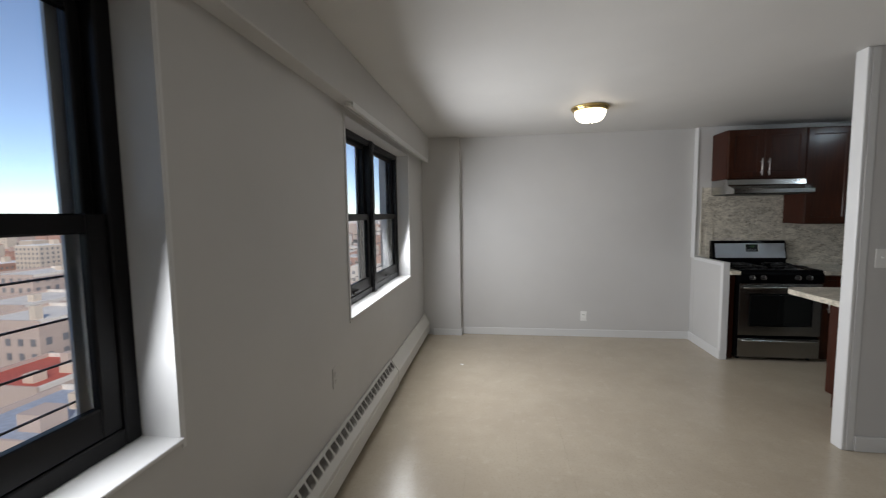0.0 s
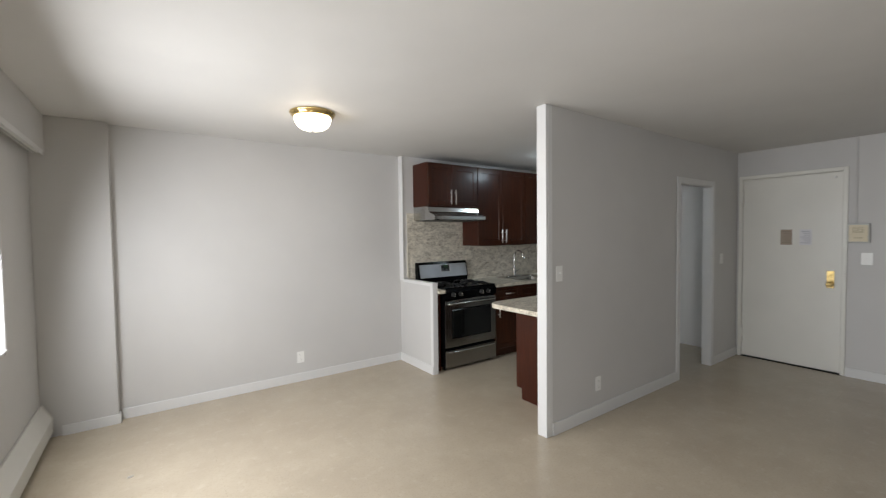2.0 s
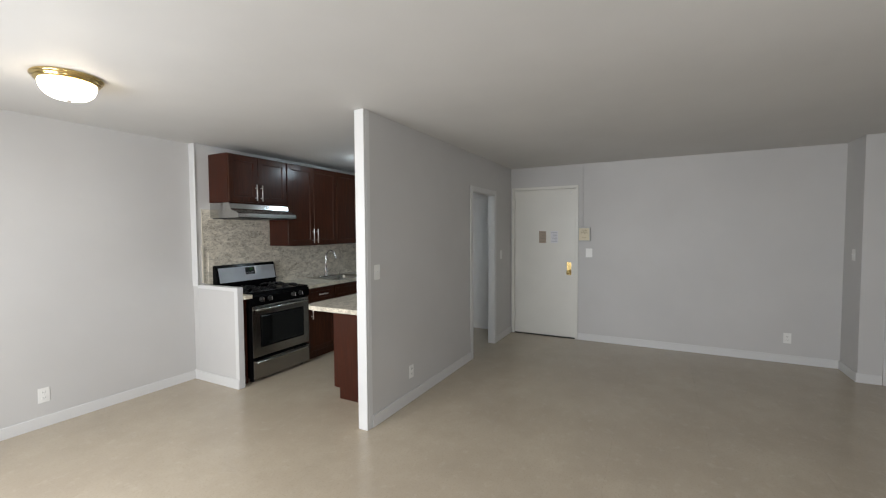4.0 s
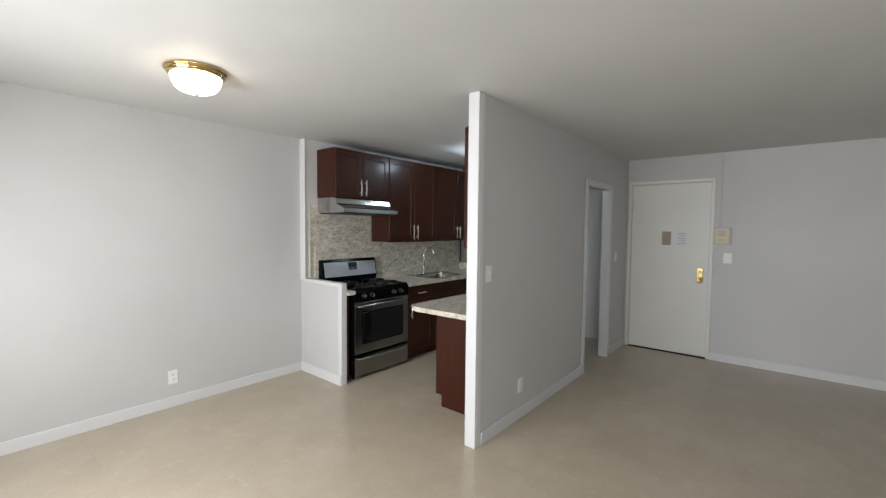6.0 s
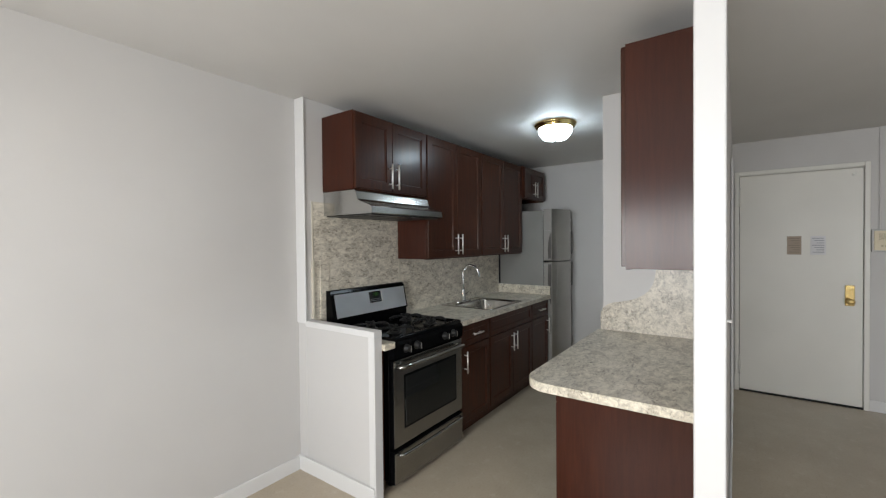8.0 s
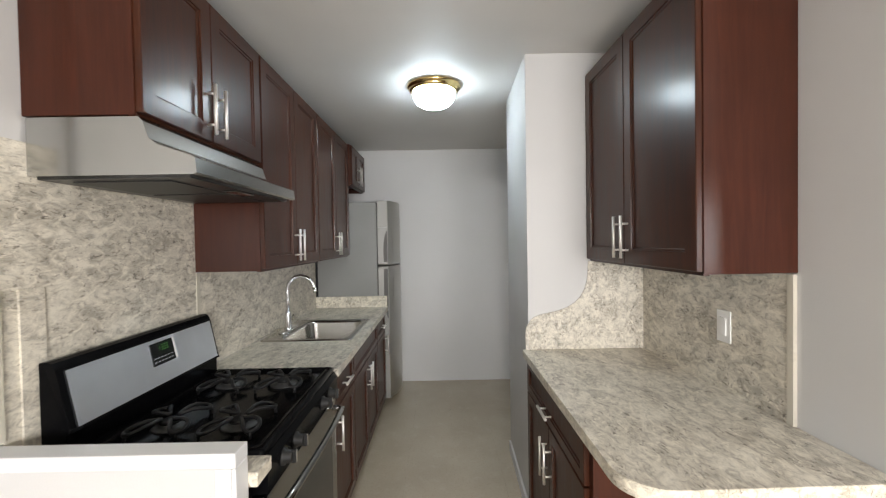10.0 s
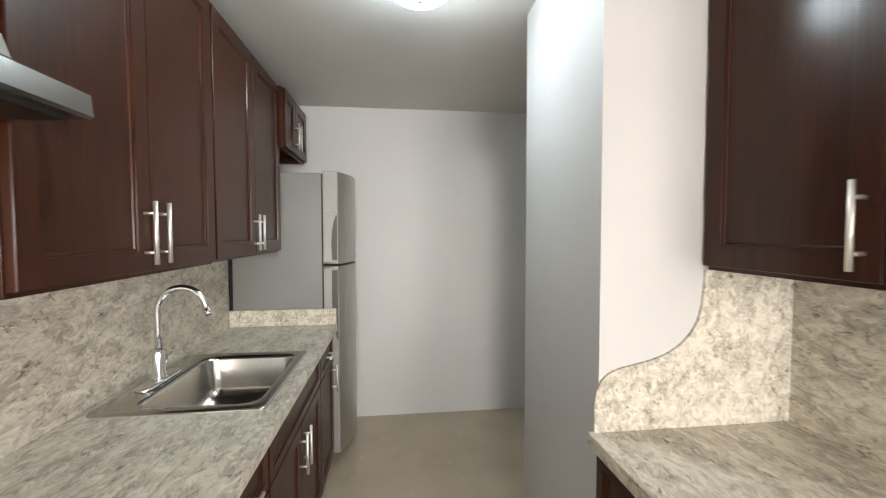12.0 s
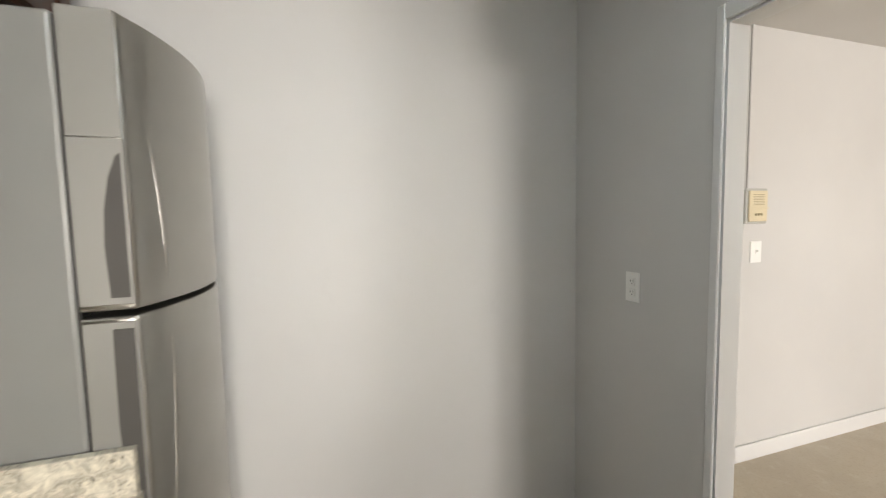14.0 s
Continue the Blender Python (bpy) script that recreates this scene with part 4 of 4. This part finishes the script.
bg = part("backguard", prism(B(), [(6.400, 0.893), (6.332, 0.893), (6.332, 0.965), (6.318, 0.972), (6.322, 0.980), (6.356, 1.145), (6.366, 1.163), (6.380, 1.168), (6.400, 1.166)], L - 0.001, R + 0.001, "x"), ENAMEL, st, "black backguard")


def guard(y_off, u0, u1, f0, f1, lift, bm):
    """A thin slab lying on the slope of the backguard."""
    def at(u, f, h):
        y = 6.322 + (6.356 - 6.322) * f
        z = 0.980 + (1.145 - 0.980) * f
        return (u, y - 0.97 * h, z + 0.24 * h)
    lo = [bm.verts.new(at(u, f, y_off)) for u, f in ((u0, f0), (u1, f0), (u1, f1), (u0, f1))]
    hi = [bm.verts.new(at(u, f, y_off + lift)) for u, f in ((u0, f0), (u1, f0), (u1, f1), (u0, f1))]
    for i in range(4):
        bm.faces.new((lo[i], lo[(i + 1) % 4], hi[(i + 1) % 4], hi[i]))
    bm.faces.new(hi)
    bm.faces.new(lo[::-1])
    bmesh.ops.recalc_face_normals(bm, faces=bm.faces)
    return bm


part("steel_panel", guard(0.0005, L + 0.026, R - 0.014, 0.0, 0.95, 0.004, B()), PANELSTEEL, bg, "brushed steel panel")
part("display", guard(0.005, 3.548, 3.668, 0.40, 0.88, 0.003, B()), OVENGLASS, bg, "dark clock display")
part("display_trim", guard(0.005, 3.6685, 3.680, 0.40, 0.88, 0.0025, B()), PLASTIC, bg)
bm = B()
for k, w in enumerate((0.004, 0.009, 0.009, 0.009)):
    u = 3.590 + 0.013 * k
    for f0, f1 in ((0.69, 0.703), (0.745, 0.758), (0.80, 0.813)):
        if w > 0.005:
            guard(0.0082, u, u + w, f0, f1, 0.0004, bm)
    guard(0.0082, u + w - 0.0015, u + w, 0.69, 0.81, 0.0004, bm)
part("clock_digits", bm, LED, bg, "green clock digits")
for row in (0.46, 0.54):
    for k in range(6):
        part("touch_key", guard(0.0082, 3.556 + 0.018 * k, 3.566 + 0.018 * k, row, row + 0.022, 0.0004, B()), INK, bg)

for gx in (3.395, 3.768):
    for by in (5.955, 6.175):
        gr = B()
        for k in range(4):
            a = math.pi / 4 + k * math.pi / 2
            c, sn = math.cos(a), math.sin(a)
            petal = []
            for j in range(14):
                p = 2 * math.pi * j / 14
                r = 0.082 + 0.054 * math.cos(p)
                w = (0.010 + 0.030 * (0.5 + 0.5 * math.cos(p))) * math.sin(p) + 0.016 * math.sin((r - 0.03) * 26)
                h = 0.934 + 0.009 * math.sin((r - 0.028) / 0.108 * math.pi) - 0.010 * (r - 0.028) / 0.108
                petal.append((gx + r * c - w * sn, by + 0.80 * (r * sn + w * c), h))
            tube(gr, petal, 0.0066, 8, True)
            fx, fy = gx + 0.134 * c, by + 0.80 * 0.134 * sn
            tube(gr, [(fx, fy, 0.903), (fx, fy, 0.925)], 0.0055, 6)
        part("grate", gr, IRON, st, "black cast-iron pan grate")
        bu = part("burner", lathe(B(), (gx, by, 0), [(0.055, 0.9035), (0.050, 0.908), (0.034, 0.911), (0.034, 0.918)], 24), BURNER, st)
        part("burner_cap", lathe(B(), (gx, by, 0), [(0.031, 0.9185), (0.032, 0.923), (0.026, 0.927)], 24), IRON, bu)

# ---------- refrigerator ----------
fr = thing("refrigerator", (6.06, 6.1, 0), "grey metallic top-freezer refrigerator at the kitchen end", "refrigerator")
FL, FR = 5.716, 6.396
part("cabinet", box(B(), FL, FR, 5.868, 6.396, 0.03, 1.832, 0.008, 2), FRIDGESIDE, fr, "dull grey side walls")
# black slab put in for the shadow gap between refrigerator and wall
part("back_gap_fill", box(B(), FL + 0.004, FR - 0.004, 6.3965, 6.416, 0.04, 1.80), RUBBER, fr, "black fill for the shadow gap at the wall")
part("gasket", box(B(), FL + 0.006, FR - 0.008, 5.862, 5.868, 0.08, 1.825), RUBBER, fr)
part("base_grille", box(B(), FL + 0.01, FR - 0.01, 5.84, 5.868, 0.02, 0.085, 0.003), RUBBER, fr)
for fx in (FL + 0.05, FR - 0.05):
    part("foot", lathe(B(), (fx, 5.90, 0), [(0.02, 0), (0.02, 0.02), (0.012, 0.031)], 12), RUBBER, fr)


def bowed(z0, z1, name, label):
    n = 20
    outl = [(FL, 5.862), (FL, 5.776), (FL + 0.004, 5.768)]
    for k in range(n + 1):
        f = k / n
        outl.append((FL + 0.014 + (FR - FL - 0.028) * f, 5.766 - 0.075 * math.sin(math.pi * f) ** 0.85 + 0.034 * f * f))
    outl += [(FR - 0.004, 5.806), (FR, 5.814), (FR, 5.862)]
    bm = prism(B(), outl, z0, z1, "z")
    bmesh.ops.bevel(bm, geom=[e for e in bm.edges if abs(e.verts[0].co.z - e.verts[1].co.z) < 1e-5 and min(v.co.y for v in e.verts) < 5.84], offset=0.006, segments=2, affect="EDGES", profile=0.5)
    for f in bm.faces:
        f.smooth = abs(f.normal.z) < 0.3
    return part(name, bm, FRIDGEDOOR, fr, label)


fz = bowed(1.274, 1.842, "freezer_door", "bowed grey freezer door")
fd = bowed(0.088, 1.262, "fridge_door", "bowed grey refrigerator door")
for door, z0, z1, up in ((fz, 1.300, 1.640, True), (fd, 0.74, 1.240, False)):
    part("edge_trim", box(B(), FL - 0.004, FL - 0.0005, 5.772, 5.860, (1.606 if up else 0.09), (1.84 if up else 1.252), 0.001), HANDLEGREY, door, "pale plastic door edge")
    if up:
        part("edge_trim", box(B(), FL - 0.006, FL - 0.0005, 5.770, 5.860, 1.286, 1.604, 0.001), HANDLEGREY, door, "pale plastic door edge")
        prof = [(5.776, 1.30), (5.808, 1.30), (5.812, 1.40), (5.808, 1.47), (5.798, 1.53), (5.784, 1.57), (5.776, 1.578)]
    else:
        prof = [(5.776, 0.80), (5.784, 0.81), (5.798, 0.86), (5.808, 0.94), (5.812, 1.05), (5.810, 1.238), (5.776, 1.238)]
    # flat patch on the door edge; the recess shade is its dark colour
    part("grip_pocket", prism(B(), prof, FL - 0.0072, FL - 0.003, "x"), mat("grey pocket with painted shade", (0.06, 0.055, 0.05), 0.5)[0], door, "finger pocket with its shade painted dark")
    bm = B()
    n = 10
    grip = []
    for k in range(n + 1):
        gx = FL + 0.052 + 0.036 * math.sin(math.pi / 2 * (k / n if not up else 1 - k / n)) ** 0.7
        g = (gx - FL - 0.014) / (FR - FL - 0.028)
        grip.append((gx, 5.7715 - 0.075 * math.sin(math.pi * g) ** 0.85 + 0.004 * abs(2 * k / n - 1) ** 3, z0 + (z1 - z0) * k / n))
    tube(bm, grip, [0.006] + [0.0085] * (n - 1) + [0.006], 10)
    part("handle", bm, FRIDGEDOOR, door, "moulded grip ridge")
part("badge", lathe(B(), (6.27, 5.747, 1.735), [(0.016, 0.012), (0.016, -0.006), (0.010, -0.009)], 20, "y"), PLASTIC, fz, "small round badge")
for z0, z1, door in ((1.34, 1.60, fz), (0.96, 1.235, fd)):
    # black box behind each strip draws the shadow line round it
    part("strip_shadow_gap", box(B(), FR - 0.076, FR - 0.033, 5.760, 5.79, z0 - 0.004, z1 + 0.004), RUBBER, door)
    part("side_strip", box(B(), FR - 0.072, FR - 0.036, 5.752, 5.79, z0, z1, 0.006, 2), HANDLEGREY, door)
part("hinge_cover", box(B(), FR - 0.09, FR - 0.02, 5.80, 5.87, 1.8425, 1.854, 0.004), HANDLEGREY, fr)

# ---------- the town below the windows ----------
GROUND = -46.0


def town_paint(name, tints, rough=0.85):
    m, nt, b = mat(name, tints[0], rough)
    geo = nt.nodes.new("ShaderNodeNewGeometry")
    n = len(tints)
    r = nt.nodes.new("ShaderNodeValToRGB")
    r.color_ramp.interpolation = "CONSTANT"
    els = r.color_ramp.elements
    while len(els) < n:
        els.new(0.5)
    for i, (e, c) in enumerate(zip(els, tints)):
        e.position, e.color = i / n, (*c, 1)
    nt.links.new(geo.outputs["Random Per Island"], r.inputs["Fac"])
    grime = noise_tex(nt, coords(nt), 0.25, 4)
    c = mixc(nt, (0.30, 0.28, 0.27), r.outputs["Color"], span(nt, grime, 0.2, 0.5, 0.75, 1.0))
    nt.links.new(c, b.inputs["Base Color"])
    return m


FACADE = town_paint("brick and stucco facades", [(0.46, 0.27, 0.21), (0.60, 0.51, 0.42), (0.52, 0.32, 0.25), (0.72, 0.67, 0.61), (0.64, 0.55, 0.46), (0.50, 0.40, 0.35)])
ROOFS = town_paint("silvered and tarred flat roofs", [(0.62, 0.62, 0.62), (0.74, 0.73, 0.72), (0.42, 0.42, 0.45), (0.55, 0.54, 0.53), (0.40, 0.20, 0.16), (0.68, 0.66, 0.62)])
# panes lifted from near black to grey, so the haze is in their colour
PANESFAR = mat("distant window panes with painted haze", (0.20, 0.20, 0.215), 0.3)[0]
STREET = paint("asphalt", (0.07, 0.07, 0.07), 0.9, 0.1, 0.2)
REDROOF = paint("red painted roof", (0.52, 0.12, 0.09), 0.8, 0.1, 0.2)
BLUEROOF = paint("blue-grey membrane roof", (0.36, 0.42, 0.52), 0.8, 0.1, 0.2)

solid("ground", box(B(), -4500, 300, -4500, 4500, GROUND - 1, GROUND), STREET, "asphalt streets far below the windows", "ground")
rng = random.Random(11)


def town_block(bm_wall, bm_roof, bm_win, x, y, w, d, h, windows):
    z0, z1 = GROUND, GROUND + h
    box(bm_wall, x - w / 2, x + w / 2, y - d / 2, y + d / 2, z0, z1)
    box(bm_roof, x - w / 2 + 0.4, x + w / 2 - 0.4, y - d / 2 + 0.4, y + d / 2 - 0.4, z1, z1 + 0.12)
    for a, c, e, f in ((x - w / 2, x + w / 2, y - d / 2, y - d / 2 + 0.4), (x - w / 2, x + w / 2, y + d / 2 - 0.4, y + d / 2), (x - w / 2, x - w / 2 + 0.4, y - d / 2 + 0.4, y + d / 2 - 0.4), (x + w / 2 - 0.4, x + w / 2, y - d / 2 + 0.4, y + d / 2 - 0.4)):
        box(bm_wall, a, c, e, f, z1, z1 + 0.9)
    for _ in range(rng.randint(1, 3)):
        bx0, by0 = x + rng.uniform(-0.3, 0.3) * w, y + rng.uniform(-0.3, 0.3) * d
        bw, bh = rng.uniform(1.5, 4), rng.uniform(1.5, 3.5)
        box(bm_wall, bx0 - bw / 2, bx0 + bw / 2, by0 - bw / 2, by0 + bw / 2, z1 + 0.12, z1 + bh)
    if windows:
        floors = int(h / 3.2)
        for k in range(floors):
            zz = z0 + 1.3 + 3.2 * k
            nx, ny = max(2, int(w / 3.0)), max(2, int(d / 3.0))
            for i in range(ny):
                yy = y - d / 2 + (i + 0.5) * d / ny
                box(bm_win, x + w / 2 + 0.01, x + w / 2 + 0.10, yy - 0.6, yy + 0.6, zz, zz + 1.6)
            for i in range(nx):
                xx = x - w / 2 + (i + 0.5) * w / nx
                box(bm_win, xx - 0.6, xx + 0.6, y - d / 2 - 0.10, y - d / 2 - 0.01, zz, zz + 1.6)


# the nearest houses, each a thing of its own
near = [(-63, 50, 18, 20, 22, BLUEROOF), (-84, 66, 22, 20, 21, REDROOF), (-106, 84, 24, 22, 28, None), (-66, 92, 22, 26, 19, REDROOF), (-134, 104, 26, 28, 27, None), (-96, 118, 30, 22, 25, None), (-60, 136, 24, 30, 22, None), (-162, 128, 28, 30, 32, None), (-126, 146, 30, 28, 19, BLUEROOF),
        (-44, 92, 16, 30, 18, None), (-40, 140, 18, 34, 24, REDROOF), (-90, 168, 26, 32, 27, None), (-168, 166, 30, 32, 21, REDROOF), (-52, 184, 24, 36, 20, None), (-136, 196, 34, 30, 26, None)]
for x, y, w, d, h, roof in near:
    w, d, h = 0.8 * w, 0.8 * d, 0.9 * h
    wl, rf, wi = B(), B(), B()
    town_block(wl, rf, wi, x, y, w, d, h, True)
    hs = thing("apartment_building", (x, y, GROUND), "flat-roofed brick apartment building seen from high above", "building", "houses below the windows")
    part("wall", wl, FACADE, hs)
    part("roof", rf, roof or ROOFS, hs, "flat roof")
    tagged(part("windows", wi, PANESFAR, hs, "dark windows too small to tell apart"), kind="stuff")

wl, rf, wi = B(), B(), B()
me_boxes = []
for ring in range(20):
    dist = 205 + ring * ring * 3.4 + ring * 14
    step = 34 + ring * 2.2
    for k in range(int(dist * 1.45 / step)):
        ang = radians(18) + k * step / dist + rng.uniform(-0.02, 0.02)
        if ang > radians(94):
            break
        x, y = -dist * math.cos(ang), dist * math.sin(ang)
        w, d2_, h = rng.uniform(13, 28), rng.uniform(13, 28), rng.choice((12, 15, 18, 18, 21, 24, 30))
        me_boxes.append((x, y, w, d2_, h))


def quick_boxes(boxes):
    """Many plain boxes in one mesh, from (x0, x1, y0, y1, z0, z1)."""
    vs, fs = [], []
    for x0, x1, y0, y1, z0, z1 in boxes:
        n = len(vs)
        vs += [(x0, y0, z0), (x1, y0, z0), (x1, y1, z0), (x0, y1, z0), (x0, y0, z1), (x1, y0, z1), (x1, y1, z1), (x0, y1, z1)]
        fs += [(n, n + 3, n + 2, n + 1), (n + 4, n + 5, n + 6, n + 7), (n, n + 1, n + 5, n + 4), (n + 1, n + 2, n + 6, n + 5), (n + 2, n + 3, n + 7, n + 6), (n + 3, n, n + 4, n + 7)]
    return vs, fs


def far_stuff(name, boxes, material, label, category):
    me = bpy.data.meshes.new(name)
    vs, fs = quick_boxes(boxes)
    me.from_pydata(vs, [], fs)
    me.materials.append(material)
    return tagged(new(name, me), label, category, kind="stuff")


walls, roofs, panes = [], [], []
for x, y, w, d, h in me_boxes:
    z1 = GROUND + h
    walls.append((x - w / 2, x + w / 2, y - d / 2, y + d / 2, GROUND, z1))
    roofs.append((x - w / 2 + 0.5, x + w / 2 - 0.5, y - d / 2 + 0.5, y + d / 2 - 0.5, z1, z1 + 0.4))
    bx0, by0 = x + rng.uniform(-0.25, 0.25) * w, y + rng.uniform(-0.25, 0.25) * d
    walls.append((bx0 - 2, bx0 + 2, by0 - 2, by0 + 2, z1 + 0.4, z1 + rng.uniform(2.5, 5)))
    if math.hypot(x, y) < 520:
        for k in range(int(h / 3.2)):
            zz = GROUND + 1.3 + 3.2 * k
            for i in range(int(d / 3.2)):
                yy = y - d / 2 + (i + 0.5) * d / int(d / 3.2)
                panes.append((x + w / 2 + 0.01, x + w / 2 + 0.12, yy - 0.65, yy + 0.65, zz, zz + 1.6))
            for i in range(int(w / 3.2)):
                xx = x - w / 2 + (i + 0.5) * w / int(w / 3.2)
                panes.append((xx - 0.65, xx + 0.65, y - d / 2 - 0.12, y - d / 2 - 0.01, zz, zz + 1.6))
far_stuff("distant_buildings", walls, FACADE, "crowded brick and stucco city blocks", "buildings")
far_stuff("distant_roofs", roofs, ROOFS, "silvered and tarred flat city roofs", "roofs")
far_stuff("distant_windows", panes, PANESFAR, "dark windows of the city blocks", "windows")
hz_boxes = []
for k in range(900):
    ang = radians(rng.uniform(15, 95))
    dist = rng.uniform(1700, 4200)
    x, y, w = -dist * math.cos(ang), dist * math.sin(ang), rng.uniform(25, 80)
    hz_boxes.append((x - w / 2, x + w / 2, y - w / 2, y + w / 2, GROUND, GROUND + rng.uniform(10, 34)))
# distance haze is put into these pale facade colours
far_stuff("skyline", hz_boxes, town_paint("skyline with painted haze", [(0.66, 0.63, 0.63), (0.74, 0.71, 0.71), (0.60, 0.59, 0.62)]), "low skyline on the horizon, paled by painted haze", "skyline")

# ---------- floor tiles ----------
TILE = 0.305
fl = bpy.data.objects["floor"]
tile_meshes = {}
rest = []
for i in range(-1, 22):
    for j in range(-6, 22):
        x0, x1 = max(WEST, i * TILE + 0.03), min(EAST, (i + 1) * TILE + 0.03)
        y0, y1 = max(-1.6, j * TILE + 0.06), min(6.52, (j + 1) * TILE + 0.06)
        if x1 - x0 < 0.02 or y1 - y0 < 0.02:
            continue
        whole = x1 - x0 > TILE - 0.001 and y1 - y0 > TILE - 0.001
        # parts: the floor along the walked line, from the dining corner through the kitchen
        near_walk = whole and ((0.3 < x0 < 2.7 and 1.5 < y0 < 6.4) or (2.7 <= x0 < 6.2 and 4.5 < y0 < 5.9) or (2.7 <= x0 < 5.0 and 1.7 < y0 < 3.9))
        if near_walk:
            if "tile" not in tile_meshes:
                tile_meshes["tile"] = mesh_of("tile", box(B(), 0.00015, TILE - 0.00015, 0.00015, TILE - 0.00015, -0.004, 0.0), FLOOR)
            ob = new("tile", tile_meshes["tile"])
            ob.parent = fl
            ob.location = (x0, y0, 0)
        else:
            rest.append((x0 + 0.00015, x1 - 0.00015, y0 + 0.00015, y1 - 0.00015, -0.004, 0.0))
me = bpy.data.meshes.new("tiles")
vs, fs = quick_boxes(rest)
me.from_pydata(vs, [], fs)
me.materials.append(FLOOR)
ob = new("tiles", me)
ob.parent = fl
tagged(ob, "beige vinyl tiles away from the walk", kind="stuff")
